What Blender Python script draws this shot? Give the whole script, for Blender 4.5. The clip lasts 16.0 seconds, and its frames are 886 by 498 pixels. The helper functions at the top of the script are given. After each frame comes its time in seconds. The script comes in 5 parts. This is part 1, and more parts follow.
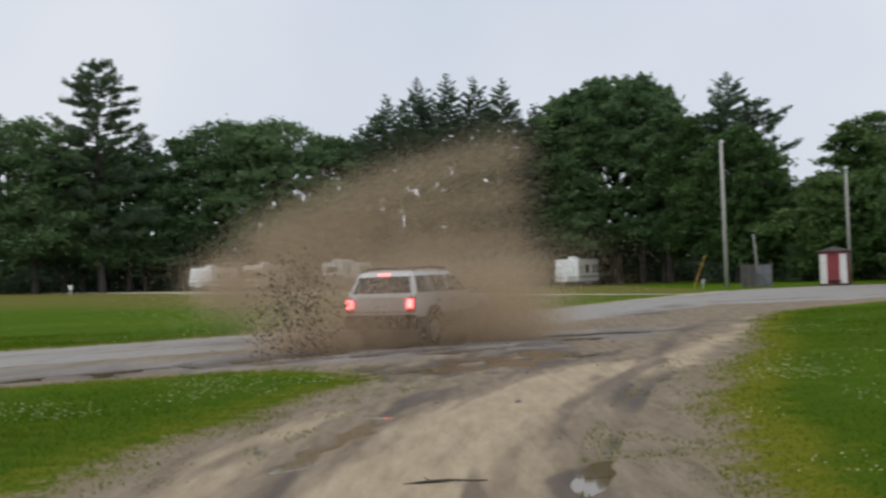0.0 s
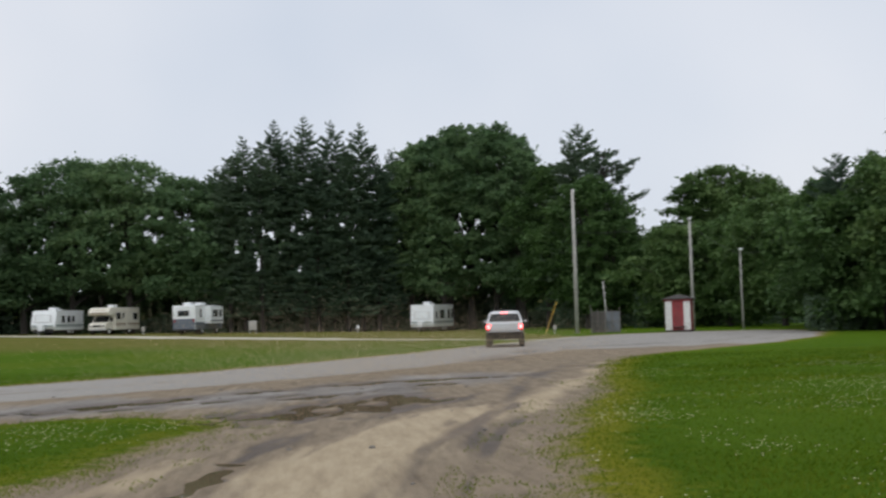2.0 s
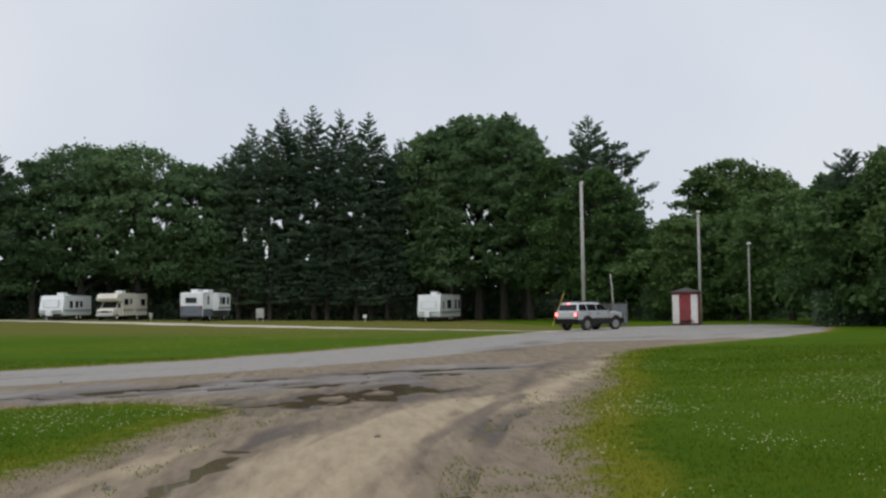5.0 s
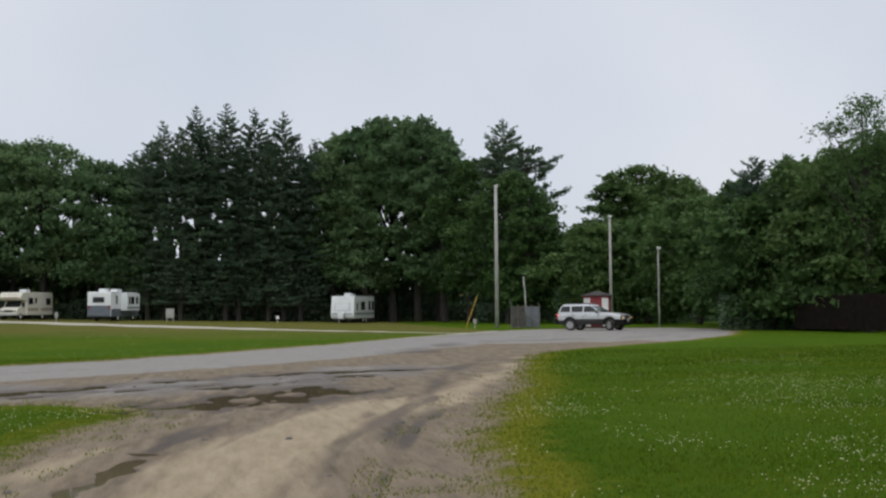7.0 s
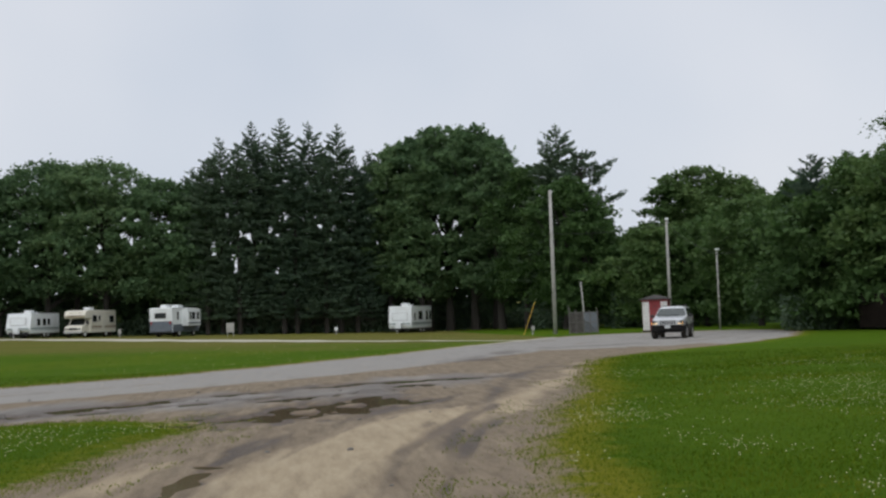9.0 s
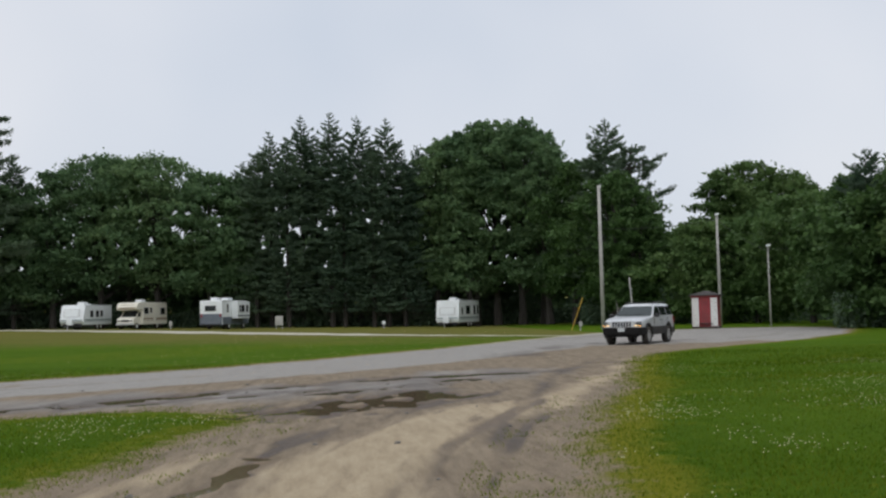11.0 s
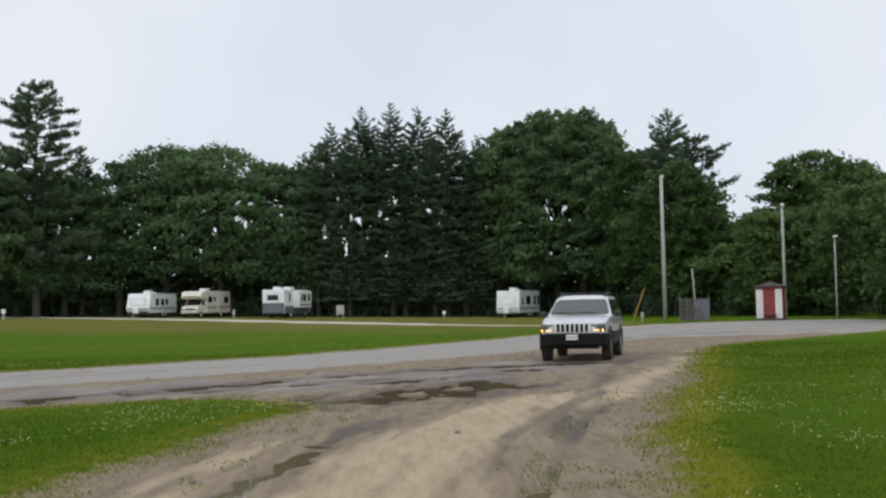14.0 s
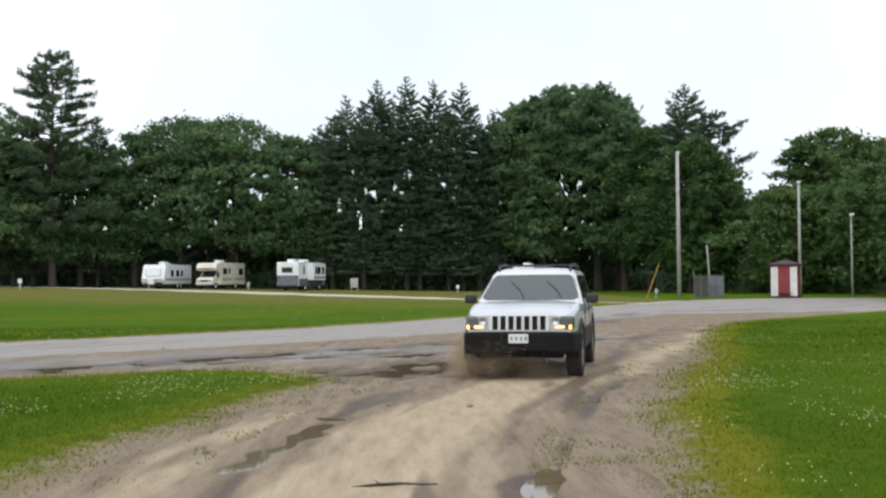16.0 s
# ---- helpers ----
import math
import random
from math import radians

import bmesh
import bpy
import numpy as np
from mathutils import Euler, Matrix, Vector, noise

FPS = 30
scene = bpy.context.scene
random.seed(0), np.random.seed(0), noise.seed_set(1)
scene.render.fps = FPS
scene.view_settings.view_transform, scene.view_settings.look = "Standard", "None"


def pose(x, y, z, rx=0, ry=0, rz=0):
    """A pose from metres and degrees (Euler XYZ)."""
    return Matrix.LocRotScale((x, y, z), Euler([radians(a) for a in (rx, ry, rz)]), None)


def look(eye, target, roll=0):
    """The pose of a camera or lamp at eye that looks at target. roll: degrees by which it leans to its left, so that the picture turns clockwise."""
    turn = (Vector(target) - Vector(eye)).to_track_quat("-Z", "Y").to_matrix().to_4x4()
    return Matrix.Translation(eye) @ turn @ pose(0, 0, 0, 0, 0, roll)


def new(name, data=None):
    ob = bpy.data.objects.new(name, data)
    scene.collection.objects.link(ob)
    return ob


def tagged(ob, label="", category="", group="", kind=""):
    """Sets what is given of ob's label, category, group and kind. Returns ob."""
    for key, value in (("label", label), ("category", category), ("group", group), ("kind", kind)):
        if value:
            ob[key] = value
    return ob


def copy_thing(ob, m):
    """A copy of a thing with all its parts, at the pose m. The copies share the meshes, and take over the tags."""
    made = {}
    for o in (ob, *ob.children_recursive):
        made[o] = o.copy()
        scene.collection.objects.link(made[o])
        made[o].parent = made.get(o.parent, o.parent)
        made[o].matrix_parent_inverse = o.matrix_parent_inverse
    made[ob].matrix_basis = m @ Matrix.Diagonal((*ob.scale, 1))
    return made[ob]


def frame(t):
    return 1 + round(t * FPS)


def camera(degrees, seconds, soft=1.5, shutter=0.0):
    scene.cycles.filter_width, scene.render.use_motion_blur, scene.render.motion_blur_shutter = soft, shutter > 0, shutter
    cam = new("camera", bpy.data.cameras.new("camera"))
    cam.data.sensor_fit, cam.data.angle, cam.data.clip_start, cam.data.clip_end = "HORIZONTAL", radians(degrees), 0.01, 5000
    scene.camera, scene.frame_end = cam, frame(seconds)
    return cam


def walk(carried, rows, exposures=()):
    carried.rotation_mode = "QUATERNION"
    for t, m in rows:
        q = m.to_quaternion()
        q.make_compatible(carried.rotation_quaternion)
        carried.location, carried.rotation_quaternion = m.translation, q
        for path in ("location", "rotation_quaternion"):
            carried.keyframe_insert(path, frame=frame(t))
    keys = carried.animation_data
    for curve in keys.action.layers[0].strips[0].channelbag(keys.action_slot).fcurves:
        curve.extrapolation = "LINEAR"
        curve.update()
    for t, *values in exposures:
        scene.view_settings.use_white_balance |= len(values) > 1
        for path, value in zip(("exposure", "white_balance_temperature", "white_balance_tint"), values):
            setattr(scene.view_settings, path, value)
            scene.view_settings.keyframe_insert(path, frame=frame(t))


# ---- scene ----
# ---------------------------------------------------------------- camera
# A hand-held camera turning on one spot: seconds, yaw, pitch, roll.
EYE = (0.0, 0.0, 1.52)
TURNS = [
    (0.0, 1.32, 1.39, 2.05),
    (0.5, -3.51, 1.18, 1.65),
    (1.0, -8.10, 2.72, 1.75),
    (1.5, -9.24, 3.66, 1.46),
    (2.0, -6.18, 3.47, 1.70),
    (2.5, -4.81, 2.94, 1.82),
    (3.0, -3.74, 2.87, 1.47),
    (5.5, -7.32, 3.04, 0.88),
    (6.0, -9.15, 3.03, 1.17),
    (6.5, -9.73, 3.02, 1.14),
    (7.0, -10.29, 3.01, 0.53),
    (7.5, -10.70, 3.34, 0.89),
    (8.0, -10.77, 3.51, 1.10),
    (8.5, -10.01, 3.38, 0.96),
    (9.0, -7.31, 3.50, 1.94),
    (11.5, -4.54, 3.17, 1.40),
    (12.0, -3.86, 3.05, 1.30),
    (12.5, -2.37, 3.00, 1.38),
    (13.0, -1.36, 3.02, 1.69),
    (13.5, -2.20, 3.07, 1.32),
    (14.0, -1.72, 2.85, 1.21),
    (14.5, -1.39, 2.48, 0.84),
    (15.0, -1.31, 2.10, 0.64),
    (15.5, -1.16, 1.90, 0.53),
    (16.0, -1.00, 1.52, 0.60),
]
cam = camera(43.8, 16.0, soft=2.35, shutter=0.5)
walk(cam, [(t, pose(*EYE, 90 + p, r, y)) for t, y, p, r in TURNS],
     exposures=[(0.0, 0.0), (0.5, 0.18), (1.0, 0.2), (1.5, 0.08), (6.0, -0.05), (9.0, -0.05), (12.5, 0.05), (14.5, 0.2), (15.3, 0.36), (16.0, 0.52)])

# ---------------------------------------------------------------- sky and light
world = bpy.data.worlds.new("overcast_sky")
scene.world = world
world.use_nodes = True
wn = world.node_tree
wn.nodes.clear()
sky = wn.nodes.new("ShaderNodeTexSky")
sky.sky_type = "NISHITA"
sky.sun_disc = False
sky.sun_elevation, sky.sun_rotation = radians(48), radians(200)
sky.air_density, sky.dust_density = 1.0, 3.0
dim = wn.nodes.new("ShaderNodeMixRGB")
dim.blend_type = "MULTIPLY"
dim.inputs[0].default_value = 1.0
dim.inputs[2].default_value = (0.10, 0.10, 0.10, 1)
cloud = wn.nodes.new("ShaderNodeMixRGB")
cloud.inputs[0].default_value = 0.88
back = wn.nodes.new("ShaderNodeBackground")
back.inputs[1].default_value = 1.0
wout = wn.nodes.new("ShaderNodeOutputWorld")
drift = wn.nodes.new("ShaderNodeTexNoise")
drift.inputs["Scale"].default_value, drift.inputs["Detail"].default_value = 2.6, 3.0
veil = wn.nodes.new("ShaderNodeValToRGB")
veil.color_ramp.elements[0].position, veil.color_ramp.elements[0].color = 0.32, (0.665, 0.72, 0.815, 1)
veil.color_ramp.elements[1].position, veil.color_ramp.elements[1].color = 0.68, (0.80, 0.825, 0.885, 1)
wn.links.new(wn.nodes.new("ShaderNodeTexCoord").outputs["Generated"], drift.inputs["Vector"])
wn.links.new(drift.outputs[0], veil.inputs[0])
wn.links.new(veil.outputs[0], cloud.inputs[2])
wn.links.new(sky.outputs[0], dim.inputs[1])
wn.links.new(dim.outputs[0], cloud.inputs[1])
wn.links.new(cloud.outputs[0], back.inputs[0])
wn.links.new(back.outputs[0], wout.inputs[0])

sun_data = bpy.data.lights.new("sun", "SUN")
sun_data.energy, sun_data.angle, sun_data.color = 1.22, radians(110), (0.98, 0.985, 0.95)
sun = new("sun", sun_data)
sun.matrix_world = look((-10, -16, 80), (0, 20, 0))


# ---------------------------------------------------------------- materials
def ramp_node(nt, fac, stops):
    r = nt.nodes.new("ShaderNodeValToRGB")
    els = r.color_ramp.elements
    while len(els) < len(stops):
        els.new(0.5)
    for e, (p, c) in zip(els, stops):
        e.position, e.color = p, (*c, 1)
    nt.links.new(fac, r.inputs[0])
    return r.outputs[0]


def noise_node(nt, vec, scale, detail=4.0, rough=0.6):
    n = nt.nodes.new("ShaderNodeTexNoise")
    n.inputs["Scale"].default_value, n.inputs["Detail"].default_value, n.inputs["Roughness"].default_value = scale, detail, rough
    nt.links.new(vec, n.inputs["Vector"])
    return n.outputs[0]


def mix_node(nt, fac, a, b, mode="MIX"):
    m = nt.nodes.new("ShaderNodeMixRGB")
    m.blend_type = mode
    for sock, v in zip(m.inputs, (fac, a, b)):
        if isinstance(v, (int, float)):
            sock.default_value = v
        elif isinstance(v, tuple):
            sock.default_value = (*v, 1)
        else:
            nt.links.new(v, sock)
    return m.outputs[0]


def math_node(nt, op, a, b=0.0, clamp=False):
    m = nt.nodes.new("ShaderNodeMath")
    m.operation, m.use_clamp = op, clamp
    for sock, v in zip(m.inputs, (a, b)):
        if isinstance(v, (int, float)):
            sock.default_value = v
        else:
            nt.links.new(v, sock)
    return m.outputs[0]


def shell(name):
    m = bpy.data.materials.new(name)
    m.use_nodes = True
    nt = m.node_tree
    return m, nt, nt.nodes["Principled BSDF"]


def bump_to(nt, bsdf, height, strength, distance=0.02):
    b = nt.nodes.new("ShaderNodeBump")
    b.inputs["Strength"].default_value, b.inputs["Distance"].default_value = strength, distance
    nt.links.new(height, b.inputs["Height"])
    nt.links.new(b.outputs[0], bsdf.inputs["Normal"])


def surface(name, c1, c2, scale=6.0, rough=0.6, metal=0.0, grain=60.0, bump=0.15, dirt=None, dirt_amount=0.5, coat=0.0):
    """A worn everyday surface: two tones at a broad scale, fine grain, optional dirt blotches."""
    m, nt, b = shell(name)
    tc = nt.nodes.new("ShaderNodeTexCoord").outputs["Object"]
    broad, fine = noise_node(nt, tc, scale), noise_node(nt, tc, grain, 3.0)
    col = ramp_node(nt, broad, [(0.3, c1), (0.7, c2)])
    col = mix_node(nt, 0.12, col, fine, "OVERLAY")
    if dirt:
        spots = ramp_node(nt, noise_node(nt, tc, scale * 0.6, 6.0, 0.7), [(0.5 - 0.2 * dirt_amount, (0, 0, 0)), (0.78 - 0.2 * dirt_amount, (1, 1, 1))])
        col = mix_node(nt, math_node(nt, "MULTIPLY", spots, dirt_amount), col, dirt)
    nt.links.new(col, b.inputs["Base Color"])
    nt.links.new(math_node(nt, "ADD", math_node(nt, "MULTIPLY", fine, 0.2), rough - 0.1, True), b.inputs["Roughness"])
    b.inputs["Metallic"].default_value = metal
    b.inputs["Coat Weight"].default_value = coat
    b.inputs["Coat Roughness"].default_value = 0.08
    if bump:
        bump_to(nt, b, fine, bump, 0.004)
    return m


def foliage(name, tones, translucent=0.25, rough=0.6, gloss=0.25):
    """Leaves: tone differs from leaf to leaf and from tree to tree."""
    m, nt, b = shell(name)
    leaf = nt.nodes.new("ShaderNodeNewGeometry").outputs["Random Per Island"]
    tree = nt.nodes.new("ShaderNodeObjectInfo").outputs["Random"]
    pos = nt.nodes.new("ShaderNodeNewGeometry").outputs["Position"]
    broad = noise_node(nt, pos, 0.35, 3.0)
    mixv = math_node(nt, "ADD", math_node(nt, "MULTIPLY", leaf, 0.32), math_node(nt, "ADD", math_node(nt, "MULTIPLY", broad, 0.63), math_node(nt, "MULTIPLY", tree, 0.3)))
    col = ramp_node(nt, mixv, [(0.3, tones[0]), (0.62, tones[1]), (0.95, tones[2])])
    nt.links.new(col, b.inputs["Base Color"])
    b.inputs["Roughness"].default_value = rough
    b.inputs["Specular IOR Level"].default_value = gloss
    tr = nt.nodes.new("ShaderNodeBsdfTranslucent")
    nt.links.new(col, tr.inputs[0])
    mx = nt.nodes.new("ShaderNodeMixShader")
    mx.inputs[0].default_value = translucent
    nt.links.new(b.outputs[0], mx.inputs[1])
    nt.links.new(tr.outputs[0], mx.inputs[2])
    nt.links.new(mx.outputs[0], nt.nodes["Material Output"].inputs[0])
    return m


def glow(name, colour, strength):
    m, nt, b = shell(name)
    b.inputs["Base Color"].default_value = (*colour, 1)
    b.inputs["Emission Color"].default_value = (*colour, 1)
    b.inputs["Emission Strength"].default_value = strength
    b.inputs["Roughness"].default_value = 0.2
    return m


def glassy(name, tint, rough=0.03, ior=1.5, trans=0.0):
    m, nt, b = shell(name)
    b.inputs["Base Color"].default_value = (*tint, 1)
    b.inputs["Roughness"].default_value = rough
    b.inputs["IOR"].default_value = ior
    b.inputs["Transmission Weight"].default_value = trans
    return m


def lawn_material():
    """Mown lawn: blade grain, dry and mossy patches by the 'cover' attribute (r: dry yellow, g: brown field, b: bare soil)."""
    m, nt, b = shell("lawn")
    pos = nt.nodes.new("ShaderNodeNewGeometry").outputs["Position"]
    at = nt.nodes.new("ShaderNodeAttribute")
    at.attribute_name = "cover"
    sep = nt.nodes.new("ShaderNodeSeparateColor")
    nt.links.new(at.outputs["Color"], sep.inputs[0])
    big, mid, fine = noise_node(nt, pos, 0.22, 4.0), noise_node(nt, pos, 2.3, 5.0), noise_node(nt, pos, 38.0, 4.0)
    tuft = noise_node(nt, pos, 14.0, 3.0)
    col = ramp_node(nt, big, [(0.3, (0.040, 0.096, 0.004)), (0.7, (0.066, 0.127, 0.006))])
    col = mix_node(nt, math_node(nt, "MULTIPLY", mid, 0.5), col, (0.104, 0.158, 0.010))
    def worn(channel, gain):
        v = math_node(nt, "ADD", channel, math_node(nt, "MULTIPLY", math_node(nt, "SUBTRACT", mid, 0.5), gain))
        v = math_node(nt, "ADD", v, math_node(nt, "MULTIPLY", math_node(nt, "SUBTRACT", tuft, 0.5), 0.9))
        return ramp_node(nt, v, [(0.3, (0, 0, 0)), (0.7, (1, 1, 1))])
    col = mix_node(nt, worn(sep.outputs[1], 0.7), col, (0.138, 0.134, 0.034))
    col = mix_node(nt, worn(sep.outputs[0], 1.0), col, (0.165, 0.170, 0.014))
    soil = mix_node(nt, math_node(nt, "MULTIPLY", sep.outputs[1], 1.5, True), (0.27, 0.215, 0.145), (0.50, 0.47, 0.40))
    col = mix_node(nt, worn(sep.outputs[2], 1.3), col, soil)
    col = mix_node(nt, 0.45, col, ramp_node(nt, fine, [(0.3, (0.25, 0.25, 0.25)), (0.75, (0.8, 0.8, 0.8))]), "OVERLAY")
    nt.links.new(col, b.inputs["Base Color"])
    b.inputs["Roughness"].default_value = 0.9
    b.inputs["Specular IOR Level"].default_value = 0.03
    bump_to(nt, b, fine, 0.9, 0.05)
    return m


def road_material():
    """Potholed track: 'cover' r: grey crushed stone, g: wet dark mud, b: pale packed sand."""
    m, nt, b = shell("track_soil")
    pos = nt.nodes.new("ShaderNodeNewGeometry").outputs["Position"]
    at = nt.nodes.new("ShaderNodeAttribute")
    at.attribute_name = "cover"
    sep = nt.nodes.new("ShaderNodeSeparateColor")
    nt.links.new(at.outputs["Color"], sep.inputs[0])
    drawn = nt.nodes.new("ShaderNodeVectorMath")
    drawn.operation = "MULTIPLY"
    drawn.inputs[1].default_value = (1.0, 0.16, 1.0)
    nt.links.new(pos, drawn.inputs[0])
    big, mid, fine = noise_node(nt, drawn.outputs[0], 0.9, 5.0), noise_node(nt, drawn.outputs[0], 5.0, 6.0, 0.7), noise_node(nt, pos, 45.0, 4.0, 0.7)
    stones = nt.nodes.new("ShaderNodeTexVoronoi")
    stones.inputs["Scale"].default_value = 26.0
    nt.links.new(pos, stones.inputs["Vector"])
    mud = ramp_node(nt, mid, [(0.28, (0.112, 0.081, 0.051)), (0.5, (0.190, 0.145, 0.096)), (0.75, (0.268, 0.212, 0.145))])
    grey = ramp_node(nt, fine, [(0.25, (0.175, 0.163, 0.150)), (0.75, (0.355, 0.335, 0.310))])
    sand = ramp_node(nt, mid, [(0.25, (0.24, 0.183, 0.115)), (0.5, (0.345, 0.272, 0.177)), (0.75, (0.42, 0.342, 0.232))])
    def worn(channel, gain, lo=0.35, hi=0.65):
        v = math_node(nt, "ADD", channel, math_node(nt, "MULTIPLY", math_node(nt, "SUBTRACT", big, 0.5), gain))
        return ramp_node(nt, v, [(lo, (0, 0, 0)), (hi, (1, 1, 1))])
    col = mix_node(nt, worn(sep.outputs[2], 0.8), mud, sand)
    col = mix_node(nt, worn(sep.outputs[0], 0.8), col, grey)
    wet = worn(sep.outputs[1], 1.1, 0.3, 0.75)
    col = mix_node(nt, wet, col, mix_node(nt, 1.0, col, (0.36, 0.31, 0.27), "MULTIPLY"))
    damp = ramp_node(nt, noise_node(nt, drawn.outputs[0], 1.9, 7.0, 0.75), [(0.52, (0, 0, 0)), (0.66, (1, 1, 1))])
    col = mix_node(nt, math_node(nt, "MULTIPLY", damp, 0.34), col, mix_node(nt, 1.0, col, (0.50, 0.45, 0.41), "MULTIPLY"))
    col = mix_node(nt, 0.45, col, fine, "OVERLAY")
    pebble = ramp_node(nt, stones.outputs["Distance"], [(0.05, (1, 1, 1)), (0.3, (0, 0, 0))])
    col = mix_node(nt, math_node(nt, "MULTIPLY", pebble, 0.18), col, (0.5, 0.46, 0.4))
    nt.links.new(col, b.inputs["Base Color"])
    nt.links.new(math_node(nt, "SUBTRACT", 0.92, math_node(nt, "MULTIPLY", wet, 0.34)), b.inputs["Roughness"])
    b.inputs["Specular IOR Level"].default_value = 0.4
    bump_to(nt, b, mix_node(nt, 0.5, mid, fine), 0.6, 0.03)
    return m


LAWN, TRACK = lawn_material(), road_material()
# Broadleaf, spruce and pine tones: lifted and blued, with distance haze painted in.
LEAF_BROAD = foliage("broad_leaves", [(0.056, 0.110, 0.050), (0.108, 0.186, 0.080), (0.165, 0.245, 0.104)], 0.42)
LEAF_LIGHT = foliage("young_leaves", [(0.042, 0.090, 0.024), (0.080, 0.146, 0.043), (0.128, 0.195, 0.062)], 0.38)
LEAF_SPRUCE = foliage("spruce_needles", [(0.047, 0.084, 0.053), (0.084, 0.132, 0.080), (0.12, 0.175, 0.096)], 0.34)
LEAF_PINE_AND_SHADE = foliage("pine_needles_and_shade", [(0.044, 0.080, 0.052), (0.080, 0.126, 0.076), (0.120, 0.17, 0.092)], 0.28)
GRASS_BLADE = foliage("grass_blades", [(0.032, 0.080, 0.003), (0.060, 0.118, 0.005), (0.13, 0.158, 0.012)], 0.3, 0.7, 0.06)
GRASS_DRY = foliage("dry_blades", [(0.080, 0.120, 0.006), (0.14, 0.178, 0.013), (0.235, 0.24, 0.03)], 0.3, 0.7, 0.06)
CLOVER = surface("clover_white", (0.40, 0.40, 0.20), (0.54, 0.53, 0.32), 40, 0.8, bump=0)
BARK = surface("bark", (0.030, 0.026, 0.022), (0.06, 0.052, 0.044), 5, 0.9, grain=30, bump=0.6)
POLE_WOOD = surface("weathered_pole_wood", (0.36, 0.35, 0.33), (0.47, 0.46, 0.43), 2, 0.85, grain=25, bump=0.3, dirt=(0.2, 0.19, 0.17), dirt_amount=0.4)
WHITE_PANEL = surface("white_panel", (0.72, 0.75, 0.76), (0.79, 0.82, 0.83), 1.5, 0.4, bump=0.03, dirt=(0.5, 0.5, 0.45), dirt_amount=0.25)
CREAM_PANEL = surface("cream_panel", (0.67, 0.64, 0.55), (0.74, 0.71, 0.62), 1.5, 0.4, bump=0.03, dirt=(0.45, 0.42, 0.33), dirt_amount=0.25)
GREY_PANEL = surface("slate_blue_grey_panel", (0.10, 0.12, 0.15), (0.14, 0.16, 0.19), 2, 0.45, bump=0.03)
STRIPE = surface("grey_green_stripe", (0.20, 0.26, 0.26), (0.26, 0.32, 0.31), 3, 0.5, bump=0)
STRIPE_TAN = surface("brown_stripe", (0.20, 0.13, 0.07), (0.27, 0.18, 0.10), 3, 0.5, bump=0)
WINDOW = glassy("dark_window_glass", (0.015, 0.018, 0.02), 0.05)
RUBBER = surface("tyre_rubber", (0.018, 0.017, 0.016), (0.032, 0.030, 0.027), 8, 0.85, bump=0.4, dirt=(0.14, 0.105, 0.07), dirt_amount=0.35)
STEEL = surface("dull_steel", (0.42, 0.42, 0.42), (0.55, 0.55, 0.54), 6, 0.45, metal=0.8, bump=0.05)
RED_PAINT = surface("faded_barn_red_paint", (0.24, 0.028, 0.035), (0.31, 0.045, 0.05), 3, 0.7, grain=40, bump=0.3, dirt=(0.16, 0.05, 0.045), dirt_amount=0.5)
WHITE_PAINT = surface("white_board_paint", (0.70, 0.70, 0.68), (0.8, 0.8, 0.78), 3, 0.7, grain=40, bump=0.3, dirt=(0.45, 0.43, 0.38), dirt_amount=0.3)
SHINGLE = surface("dark_shingle", (0.05, 0.045, 0.045), (0.085, 0.075, 0.07), 8, 0.9, bump=0.5)
YELLOW = surface("yellow_guard_plastic", (0.50, 0.30, 0.03), (0.6, 0.38, 0.05), 3, 0.6, bump=0.1)
WATER = glassy("muddy_water", (0.14, 0.10, 0.062), 0.03, 1.36)


# ---------------------------------------------------------------- mesh helpers
def part(name, bm, material, parent=None, label="", smooth=False):
    """Link a bmesh as one mesh object, under a thing where one is given."""
    me = bpy.data.meshes.new(name)
    bm.to_mesh(me)
    bm.free()
    me.materials.append(material)
    if smooth:
        me.polygons.foreach_set("use_smooth", [True] * len(me.polygons))
    ob = new(name, me)
    ob.parent = parent
    if label:
        ob["label"] = label
    return ob


def box(sx, sy, sz, at=(0, 0, 0), bevel=0.0, bm=None, turn=None, seg=2):
    """A box by its full sizes and its centre, edges rounded by bevel; joined to bm where one is given."""
    b = bmesh.new()
    bmesh.ops.create_cube(b, size=1.0, matrix=Matrix.Diagonal((sx, sy, sz, 1)))
    if bevel:
        bmesh.ops.bevel(b, geom=b.edges[:], offset=bevel, segments=seg, affect="EDGES", profile=0.7)
    bmesh.ops.transform(b, matrix=Matrix.Translation(at) @ (turn or Matrix.Identity(4)), verts=b.verts)
    return joined(bm, b)


def joined(bm, b):
    if bm is None:
        return b
    me = bpy.data.meshes.new("joint")
    b.to_mesh(me)
    b.free()
    bm.from_mesh(me)
    bpy.data.meshes.remove(me)
    return bm


def tube(points, radii, sides=8, bm=None):
    """A tapered tube through points."""
    bm = bm or bmesh.new()
    rings = []
    for i, (p, r) in enumerate(zip(points, radii)):
        p = Vector(p)
        d = (Vector(points[min(i + 1, len(points) - 1)]) - Vector(points[max(i - 1, 0)])).normalized()
        side = d.cross(Vector((0.31, 0.95, 0.05))).normalized()
        up = side.cross(d)
        rings.append([bm.verts.new(p + r * (side * math.cos(a) + up * math.sin(a))) for a in (k * math.tau / sides for k in range(sides))])
    for a, b in zip(rings, rings[1:]):
        for k in range(sides):
            bm.faces.new((a[k], a[(k + 1) % sides], b[(k + 1) % sides], b[k]))
    bm.faces.new(rings[0][::-1])
